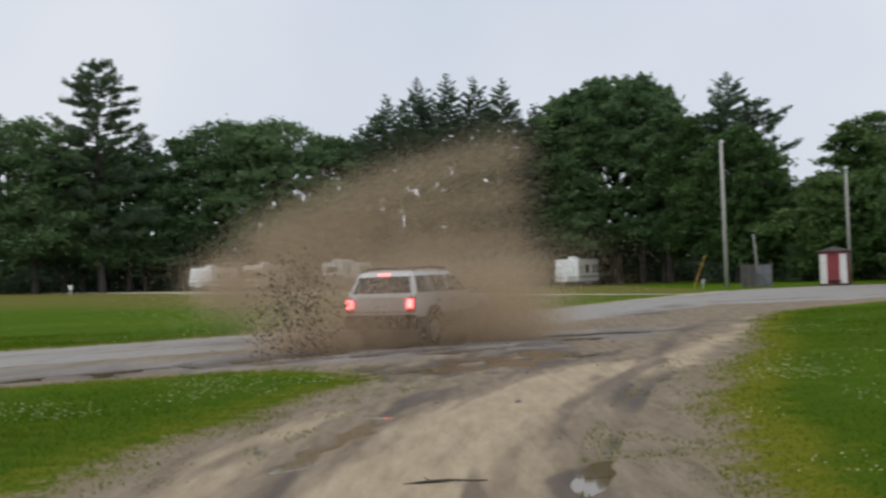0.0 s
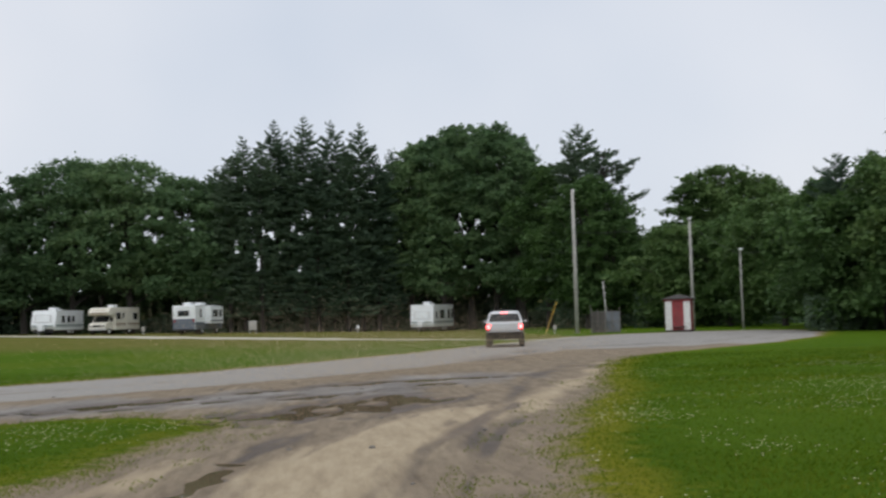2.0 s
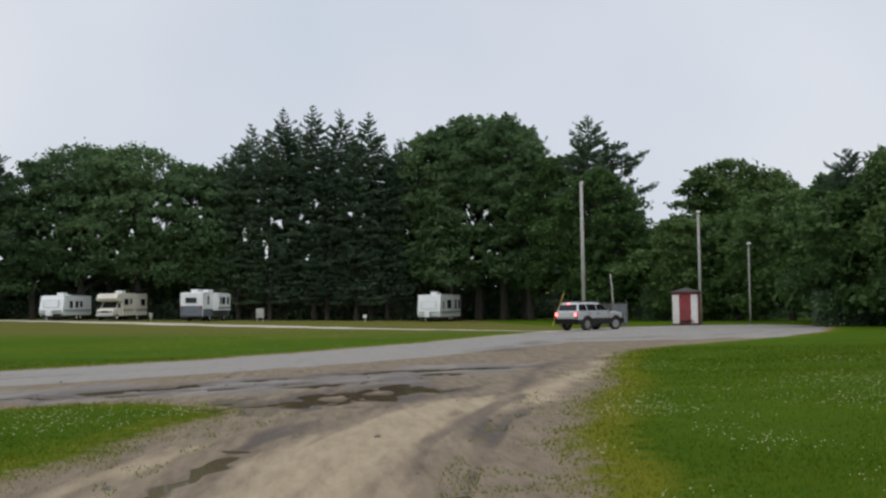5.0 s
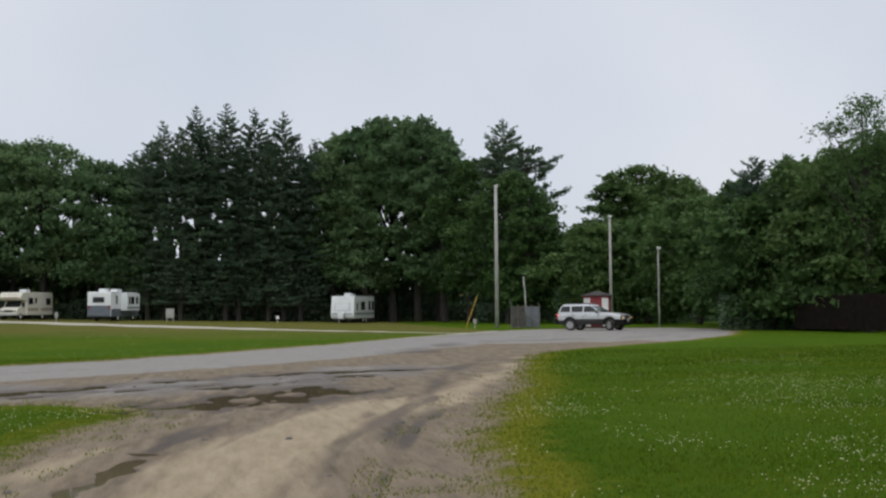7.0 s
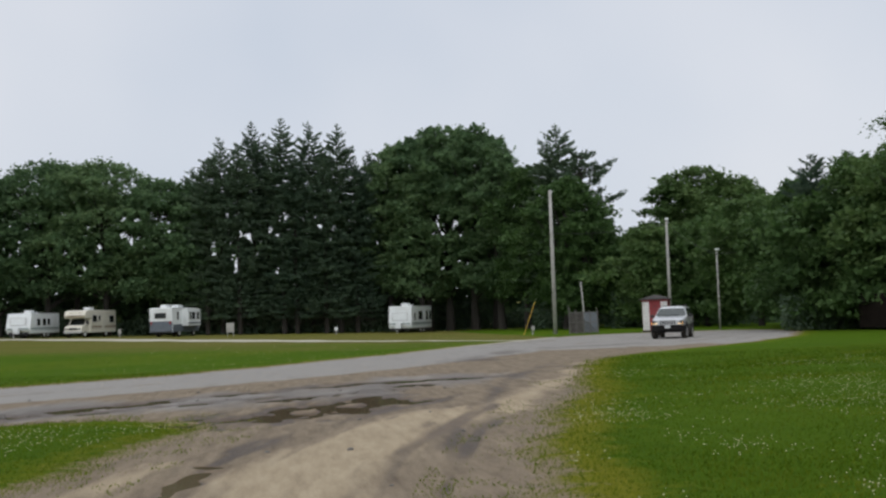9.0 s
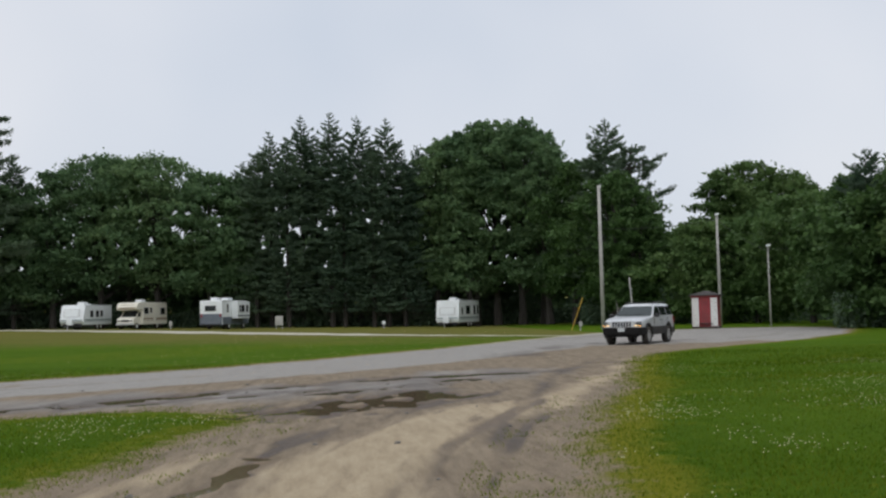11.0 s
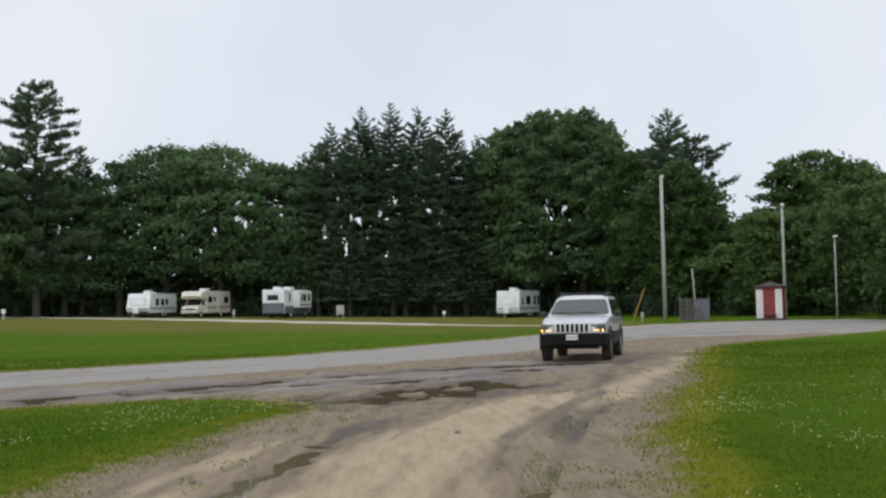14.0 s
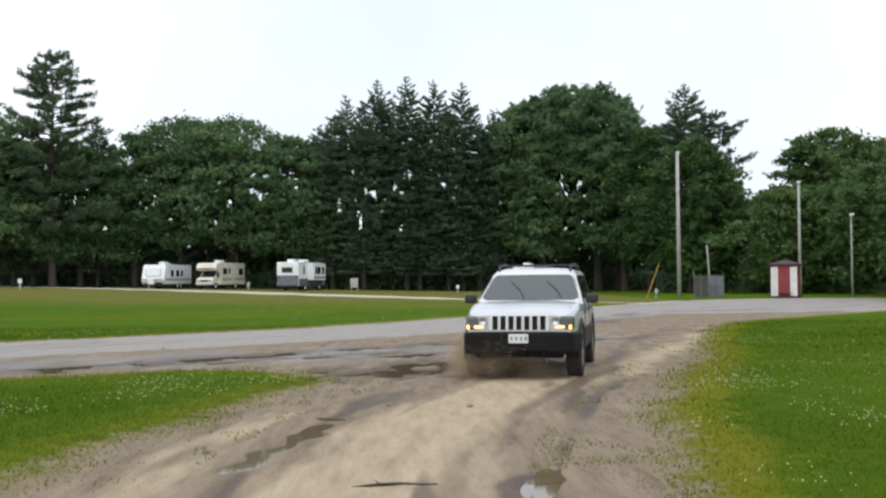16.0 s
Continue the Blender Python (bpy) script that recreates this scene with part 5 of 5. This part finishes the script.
def build_mesh_fence():
    """A short run of chain-link with galvanised posts and outturned tops."""
    f = tagged(new("chain_link_fence"), "short run of grey chain-link fence with steel posts", "fence")
    f.matrix_world = pose(18.95, 77, ground_height(18.95, 77), 0, 0, -4)
    for k, (x, h) in enumerate(((0, 2.05), (0.5, 1.75), (1.0, 1.72), (1.5, 1.7), (2.05, 1.85))):
        part("post", tube([(x, 0, -0.1), (x, 0, h - 0.25), (x - 0.08, -0.05, h)], [0.035, 0.035, 0.025], 8), FENCE_STEEL, f)
    for z in (0.12, 0.85, 1.55):
        part("rail", tube([(0, 0, z), (2.05, 0, z)], [0.022, 0.022], 6), FENCE_STEEL, f)
    bm = bmesh.new()
    for k in range(-14, 20):
        for sx in (1, -1):
            x0, x1, z0, z1 = k * 0.11, k * 0.11 + sx * 1.5, 0.08, 1.58
            lo, hi = (0.02, 2.03)
            pts = []
            for t in (0.0, 1.0):
                pts.append([x0 + (x1 - x0) * t, z0 + (z1 - z0) * t])
            d = pts[1][0] - pts[0][0]
            ts = sorted(((lo - pts[0][0]) / d, (hi - pts[0][0]) / d))
            a, b = max(0, ts[0]), min(1, ts[1])
            if b - a > 0.03:
                tube([(x0 + d * a, 0.01 * sx, z0 + 1.5 * a), (x0 + d * b, 0.01 * sx, z0 + 1.5 * b)], [0.009, 0.009], 3, bm)
    part("netting", bm, FENCE_STEEL, f, "grey wire netting")
    part("slat_panel", box(0.95, 0.03, 1.5, (1.55, 0.05, 0.83), 0.008), surface("blue_grey_slats", (0.16, 0.19, 0.23), (0.2, 0.23, 0.27), 5, 0.6), f, "blue-grey privacy panel")
    part("slat_panel", box(0.95, 0.03, 1.45, (0.55, 0.05, 0.8), 0.008), surface("brown_slats", (0.07, 0.06, 0.055), (0.11, 0.095, 0.085), 5, 0.7), f, "dark brown privacy panel")


build_mesh_fence()

# Near-black brown: the shade under the trees is painted into the boards.
BOARD_BROWN_SHADED = surface("brown_fence_wood_shaded", (0.010, 0.008, 0.007), (0.02, 0.015, 0.012), 3, 0.9, grain=25, bump=0.4)

BOARD_BROWN_SHADED.node_tree.nodes["Principled BSDF"].inputs["Specular IOR Level"].default_value = 0.05


def build_board_fence():
    f = tagged(new("board_fence"), "brown wooden board fence, the trees' shade put into its colour", "fence")
    f.matrix_world = pose(30.6, 57.5, 0.1, 0, 0, -84)
    for k in range(58):
        part("board", box(0.215, 0.024, 1.85 + 0.05 * math.sin(k * 1.7), (0.23 * k, 0, 0.95), 0.004), BOARD_BROWN_SHADED, f)
    for k in range(6):
        part("post", box(0.1, 0.1, 2.0, (2.6 * k, 0.07, 0.98), 0.01), BOARD_BROWN_SHADED, f)
    for z in (0.5, 1.5):
        part("rail", box(13.2, 0.05, 0.09, (6.5, 0.04, z), 0.006), BOARD_BROWN_SHADED, f)


build_board_fence()


def pedestal(name, x, y, label, parts):
    p = tagged(new(name), label, "post" if "post" in name else "utility box")
    p.location = (x, y, ground_height(x, y))
    for nm, sx, sy, sz, at, mat in parts:
        part(nm, box(sx, sy, sz, at, min(sx, sy, sz) * 0.15), mat, p)


pedestal("electrical_cabinet", -7.05, 112, "grey electrical cabinet on two short legs", [("case", 0.78, 0.4, 0.95, (0, 0, 0.86), POLE_WOOD), ("leg", 0.08, 0.08, 0.4, (-0.3, 0, 0.2), STEEL), ("leg", 0.08, 0.08, 0.4, (0.3, 0, 0.2), STEEL), ("door_panel", 0.3, 0.02, 0.75, (-0.17, -0.21, 0.86), POLE_WOOD)])
pedestal("hookup_post", 3.45, 112, "short white hook-up post in the grass", [("stake", 0.12, 0.12, 0.5, (0, 0, 0.25), POLE_WOOD), ("case", 0.32, 0.22, 0.34, (0, 0, 0.58), WHITE_PANEL)])
pedestal("hookup_post", -18.4, 116, "short grey hook-up post in the grass", [("stake", 0.14, 0.14, 0.5, (0, 0, 0.25), POLE_WOOD), ("case", 0.3, 0.2, 0.5, (0, 0, 0.6), POLE_WOOD)])
pedestal("hookup_post", -38.2, 105, "short white hook-up post in the grass", [("stake", 0.16, 0.16, 0.7, (0, 0, 0.35), POLE_WOOD), ("case", 0.34, 0.24, 0.42, (0, 0, 0.82), WHITE_PANEL)])


# ---------------------------------------------------------------- what lies on the track
def build_branch():
    bm = tube([(-0.30, 0.02, 0.0), (-0.1, -0.01, 0.022), (0.06, 0.02, 0.018), (0.22, -0.01, 0.012), (0.34, 0.03, 0.006)], [0.006, 0.012, 0.013, 0.011, 0.005], 7)
    tube([(0.0, 0.0, 0.02), (0.07, -0.06, 0.035), (0.13, -0.10, 0.03)], [0.009, 0.006, 0.003], 5, bm)
    tube([(-0.08, 0.0, 0.02), (-0.13, 0.06, 0.045)], [0.007, 0.003], 5, bm)
    b = part("fallen_branch", bm, BARK)
    b.matrix_world = pose(-0.25, 8.1, 0.0, 0, 0, 4)
    tagged(b, "short broken dark branch lying on the track", "branch")


build_branch()


def build_stones():
    rng = np.random.default_rng(5)
    base = bmesh.new()
    bmesh.ops.create_icosphere(base, subdivisions=2, radius=1.0)
    for v in base.verts:
        v.co *= 0.8 + 0.4 * noise.noise(v.co * 1.3)
        v.co.z *= 0.6
    stone = part("stone", base, surface("dark_stone", (0.10, 0.09, 0.08), (0.18, 0.165, 0.15), 3, 0.9, bump=0.4))
    stone.matrix_world = pose(-5.2, 20.1, 0.03) @ Matrix.Scale(0.11, 4)
    tagged(stone, "small dark stone lying on the track", "stone", group="stones on the track")
    for k in range(26):
        x, y = rng.uniform(-6, 4), rng.uniform(9, 26)
        if outline_distance(np.array([x]), np.array([y]), ROAD)[0] > -0.5:
            continue
        c = copy_thing(stone, pose(x, y, float(relief(np.array([x]), np.array([y]))[0]) + 0.008, 0, 0, rng.uniform(0, 360)))
        c.scale = [rng.uniform(0.02, 0.05)] * 3


build_stones()


# ---------------------------------------------------------------- grass and clover
def build_grass():
    rng = np.random.default_rng(9)
    def scatter(n, x0, x1, y0, y1, power):
        y = y0 + (y1 - y0) * rng.uniform(0, 1, n) ** power
        return rng.uniform(x0, x1, n) * np.clip(y / y1, 0.35, 1), y
    def blades(x, y, tall, width):
        n = len(x)
        z = relief(x, y)
        a = rng.uniform(0, math.tau, n)
        w = width * rng.uniform(0.7, 1.3, n)
        h = tall * rng.uniform(0.5, 1.3, n)
        bend = rng.normal(0, 0.5, (n, 2)) * h[:, None]
        p = np.stack([x, y, z], -1)
        side = np.stack([np.cos(a) * w, np.sin(a) * w, 0 * a], -1)
        return np.stack([p - side, p + side, p + np.stack([bend[:, 0], bend[:, 1], h], -1)], 1).reshape(-1, 3)
    x, y = scatter(210000, -17, 24, 6.5, 36, 1.5)
    edge = outline_distance(x, y, ROAD) + 0.35 * (value_noise(x, y, 1.3, 11) - 0.5) + 0.2 * (value_noise(x, y, 0.3, 12) - 0.5)
    ok = rng.uniform(0, 1, len(x)) < 0.03 + 0.97 * smooth01((edge + 0.35 + 0.5 * (value_noise(x, y, 0.6, 18) - 0.5)) / 1.0)
    ok &= edge > -0.7
    x, y, edge = x[ok], y[ok], edge[ok]
    dry = (edge < 0.85 + 1.1 * (value_noise(x, y, 1.5, 15) - 0.35)) & (rng.uniform(0, 1, len(x)) < 0.85)
    dry &= (x > 0) | (rng.uniform(0, 1, len(x)) < 0.5)
    dry |= edge < 0.35
    dry |= (value_noise(x, y, 1.1, 22) > 0.66) & (rng.uniform(0, 1, len(x)) < 0.5)
    far = (1 + y / 26) * np.clip(0.75 + 0.5 * edge, 0.45, 1.0)
    for name, pick, mat, label in (("grass", ~dry, GRASS_BLADE, "short green mown grass"), ("dry_grass", dry, GRASS_DRY, "dry yellow-green grass along the verge")):
        g = triangles(name, blades(x[pick], y[pick], 0.034 * far[pick], 0.0055 * far[pick]), mat)
        tagged(g, label, "grass", kind="stuff")
    # weeds creeping into the track
    n = 22000
    x, y = scatter(n, -5, 9, 7, 24, 1.2)
    e = outline_distance(x, y, ROAD)
    patch = value_noise(x, y, 0.5, 17)
    ok = (e < 0.3) & (e > -0.95) & (patch > 0.58)
    weeds = triangles("weeds", blades(x[ok], y[ok], 0.035, 0.007), GRASS_DRY)
    tagged(weeds, "sparse low weeds creeping into the track", "weeds", kind="stuff")
    # clover heads gather in drifts
    n = 26000
    x, y = scatter(n, -16, 22, 7, 32, 1.4)
    e = outline_distance(x, y, ROAD)
    drift = value_noise(x, y, 3.2, 19) * 0.6 + value_noise(x, y, 0.9, 20) * 0.4
    ok = (e > 0.5) & (rng.uniform(0, 1, n) < np.clip((drift - 0.47) * 3.6, 0, 0.85))
    x, y = x[ok], y[ok]
    c = np.stack([x, y, relief(x, y) + rng.uniform(0.05, 0.12, len(x))], -1)
    s = rng.uniform(0.005, 0.0115, len(x))[:, None]
    dirs = np.array([(1, 0, 0), (0, 1, 0), (-1, 0, 0), (0, -1, 0)], float)
    up, dn = np.array([0, 0, 1.0]), np.array([0, 0, -0.8])
    faces = []
    for k in range(4):
        for tip in (up, dn):
            faces.append(np.stack([c + s * dirs[k], c + s * dirs[(k + 1) % 4], c + s * tip], 1))
    heads = triangles("clover", np.concatenate(faces).reshape(-1, 3), CLOVER)
    tagged(heads, "white clover heads dotted over the lawn", "clover", kind="stuff")


build_grass()


# ---------------------------------------------------------------- mud thrown up by the wheels
MUD_SPRAY = foliage("muddy_spray", [(0.52, 0.405, 0.28), (0.58, 0.46, 0.325), (0.64, 0.515, 0.37)], 0.5, 0.7, 0.1)
MUD_CLOD = surface("wet_mud_clods", (0.075, 0.052, 0.034), (0.13, 0.092, 0.06), 6, 0.45, bump=0.2)


def spray_cloud(seed, n, size, spread, material, name, label):
    """A rigid cluster of flying drops."""
    rng = np.random.default_rng(seed)
    c = rng.normal(0, 1, (n, 3)) * np.array(spread)
    ob = triangles(name, leaf_spray(c, size, rng), material)
    return tagged(ob, label, "mud splash", group="mud thrown up by the wheels", kind="stuff")


def flight(p0, v0, t0, drag, z_end=-2.5, pull=9.8):
    """Poses of a thrown cluster: at rest under the track before t0, then a slowed throw until it has fallen back."""
    rows = [(0.0, pose(p0[0], p0[1], p0[2] if t0 <= 0 else -2.5))]
    if t0 > 0.15:
        rows += [(t0 - 0.1, pose(p0[0], p0[1], -2.5))]
    t, p, v = 0.0, Vector(p0), Vector(v0)
    dt = 1 / 30
    last = None
    while t < 3.0:
        p, v, t = p + v * dt, v + (Vector((0, 0, -pull)) - Vector((v.x, v.y, 0.25 * v.z)) * drag) * dt, t + dt
        when = t0 + t
        if when > 16.0:
            break
        k = round(t / dt)
        if k % 3 == 0:
            last = (when, pose(*p))
            rows.append(last)
        if p.z < z_end:
            break
    rest = rows[-1][1]
    if rows[-1][0] < 16.0:
        rows.append((min(16.0, rows[-1][0] + 0.1), rest))
    if rows[-1][0] < 16.0:
        rows.append((16.0, rest))
    return rows


THROWS = []


def build_splash():
    rng = np.random.default_rng(21)
    # the great fan beside and behind the car as it crosses the puddles
    sheets = [spray_cloud(500 + k, 13000, 0.0088, (0.50, 0.7, 0.36), MUD_SPRAY, "mud_spray", "brown veil of muddy water drops in the air") for k in range(4)]
    def sheet(k):
        """Clusters share four meshes."""
        if k < 4:
            return sheets[k]
        return copy_thing(sheets[k % 4], pose(0, 0, 0))
    k = 0
    for u in np.linspace(0, 1, 9):
        for v in np.linspace(0, 1, 5):
            low, top = 0.9 * (1 - u), 1.75 + 2.9 * u ** 0.55
            x = -6.0 + 6.9 * u + rng.normal(0, 0.15)
            z = low + 0.3 + (top - low - 0.3) * v
            y = 27.8 + 1.2 * u + rng.normal(0, 0.4)
            THROWS.append((sheet(k), flight((x, y, z), (10.5 + 2.0 * u, 9.0 + 1.5 * u, 1.2 + 1.0 * v), 0.0, 1.6)))
            k += 1
    # the low wash round the wheels
    for u in np.linspace(0, 1, 12):
        for side in (0, 1):
            at = (-4.2 + 5.6 * u + 0.3 * side, 24.2 + 2.3 * u - 0.7 * side, 0.22 + 0.16 * side)
            THROWS.append((sheet(k), flight(at, (8.6, 8.8, 1.5 + 0.9 * side), 0.0, 1.3, pull=5.5)))
            k += 1
    # the veil that hangs between the car and the viewer
    for u in np.linspace(0, 1, 6):
        for v in (0, 1):
            THROWS.append((sheet(k), flight((-2.0 + 3.4 * u, 23.6 + 2.4 * u, 0.45 + 0.75 * v + 0.3 * u), (2.6, 2.8, 0.8), 0.0, 1.5)))
            k += 1
    # a thin mist that hangs on over the track
    mist = [spray_cloud(560 + i, 3800, 0.009, (1.1, 1.1, 0.42), MUD_SPRAY, "mud_spray", "thin brown mist of drops over the track") for i in range(2)]
    for i, u in enumerate(np.linspace(0, 1, 18)):
        ob = mist[i] if i < 2 else copy_thing(mist[i % 2], pose(0, 0, 0))
        THROWS.append((ob, flight((-3.5 + 5.5 * u, 26 + 2.5 * u, 0.9 + 0.5 * (i % 3)), (3.0 + 5.0 * u, 4.0 + 8.0 * u, 0.5), 0.0, 1.0, pull=1.3)))
    # a fine haze that stays where the puddle was struck
    haze = [spray_cloud(580 + i, 4200, 0.0085, (1.5, 1.3, 0.55), MUD_SPRAY, "mud_spray", "thin brown mist of drops over the track") for i in range(2)]
    for i, u in enumerate(np.linspace(0, 1, 14)):
        ob = haze[i] if i < 2 else copy_thing(haze[i % 2], pose(0, 0, 0))
        THROWS.append((ob, flight((-5.0 + 6.5 * u, 24.6 + 3.6 * u, 0.7 + 0.55 * (i % 3)), (0.9 + 2.0 * u, 1.2 + 2.6 * u, 0.35), 0.0, 0.8, pull=0.85)))
    # a second fan thrown ahead by the front wheel
    for i in range(6):
        THROWS.append((sheet(k), flight((1.2 + 0.22 * i, 28.2 + 0.3 * i, -0.3), (4.8 + 0.7 * i, 7.6 + 0.6 * i, 5.6 + 0.75 * i), 0.06 + 0.03 * (i % 3), 1.4, pull=21.0)))
        k += 1
    # dark clods falling behind
    for j in range(8):
        ob = spray_cloud(700 + j, 210, 0.034, (0.26, 0.4, 0.42), MUD_CLOD, "mud_clods", "dark clods of wet mud flying through the air")
        THROWS.append((ob, flight((-4.2 + 0.17 * j, 22.4 + 0.1 * j, 0.3 + 0.5 * (j % 3)), (0.6, 1.0, 0.8), 0.0, 0.6)))
    # the small splash at the near front wheel on the way back
    drops = [spray_cloud(800 + i, 4600, 0.0062, (0.15, 0.2, 0.13), MUD_SPRAY, "mud_spray", "small brown splash of muddy water") for i in range(2)]
    clods = [spray_cloud(850 + i, 150, 0.014, (0.17, 0.22, 0.16), MUD_CLOD, "mud_clods", "dark clods of wet mud flying through the air") for i in range(2)]
    for j, t0 in enumerate(np.arange(14.72, 15.98, 0.09)):
        x, y = np.interp(t0, [14.5, 15.0, 15.5, 16.0], [2.9, 2.1, 1.4, 0.82]), np.interp(t0, [14.5, 15.0, 15.5, 16.0], [25.8, 22.5, 19.7, 17.2])
        for kind, v0 in ((drops, (-1.9, -6.2, 3.0)), (drops, (0.3, -7.4, 3.4)), (clods, (-0.6, -7.0, 3.4))):
            n = 2 * j + (v0[0] < -1)
            first = kind is clods and j < 2 or kind is drops and n < 2
            ob = kind[(j if kind is clods else n) % 2] if first else copy_thing(kind[j % 2], pose(0, 0, 0))
            THROWS.append((ob, flight((x - 0.05, y - 0.25, -0.12), v0, t0, 0.9, -0.9)))


build_splash()


# ---------------------------------------------------------------- what moves
def motions():
    walk(CAR, [(t, car_pose(x, y, h)) for t, x, y, h in DRIVE])
    # wheels roll with the way gone, the front ones steer into the turn
    ts = [k / 30 for k in range(481)]
    tt = [r[0] for r in DRIVE]
    xs, ys, hs = (np.interp(ts, tt, [r[i] for r in DRIVE]) for i in (1, 2, 3))
    way = np.concatenate([[0], np.cumsum(np.hypot(np.diff(xs), np.diff(ys)))])
    steer = np.convolve(np.pad(np.gradient(hs, 1 / 30), 15, "edge"), np.ones(31) / 31, "valid")
    speed = np.maximum(np.convolve(np.pad(np.gradient(way, 1 / 30), 15, "edge"), np.ones(31) / 31, "valid"), 0.8)
    for w, (x, y) in zip(WHEELS, [(a, s * 0.765) for a in AXLES for s in (1, -1)]):
        rows = []
        for k, t in enumerate(ts):
            turn = float(np.clip(-math.degrees(math.atan(2.69 * radians(steer[k]) / speed[k])), -32, 32)) if x > 0 else 0.0
            spin = Matrix.Rotation(way[k] / 0.37, 4, "Y")
            rows.append((t, pose(x, y, 0.37, 0, 0, turn) @ spin))
        walk(w, rows)
    # the wipers lie parked, then sweep up after the splash
    for wiper, hub in WIPERS.items():
        rows = [(t, Matrix.Translation(hub) @ Matrix.Rotation(radians(a), 4, Vector((0.527, 0, 0.85))) @ Matrix.Translation(-hub))
                for t, a in ((0.0, 56), (15.6, 56), (15.7, 52), (15.8, 42), (15.9, 22), (16.0, 0))]
        walk(wiper, rows)
    for ob, rows in THROWS:
        walk(ob, rows)


motions()
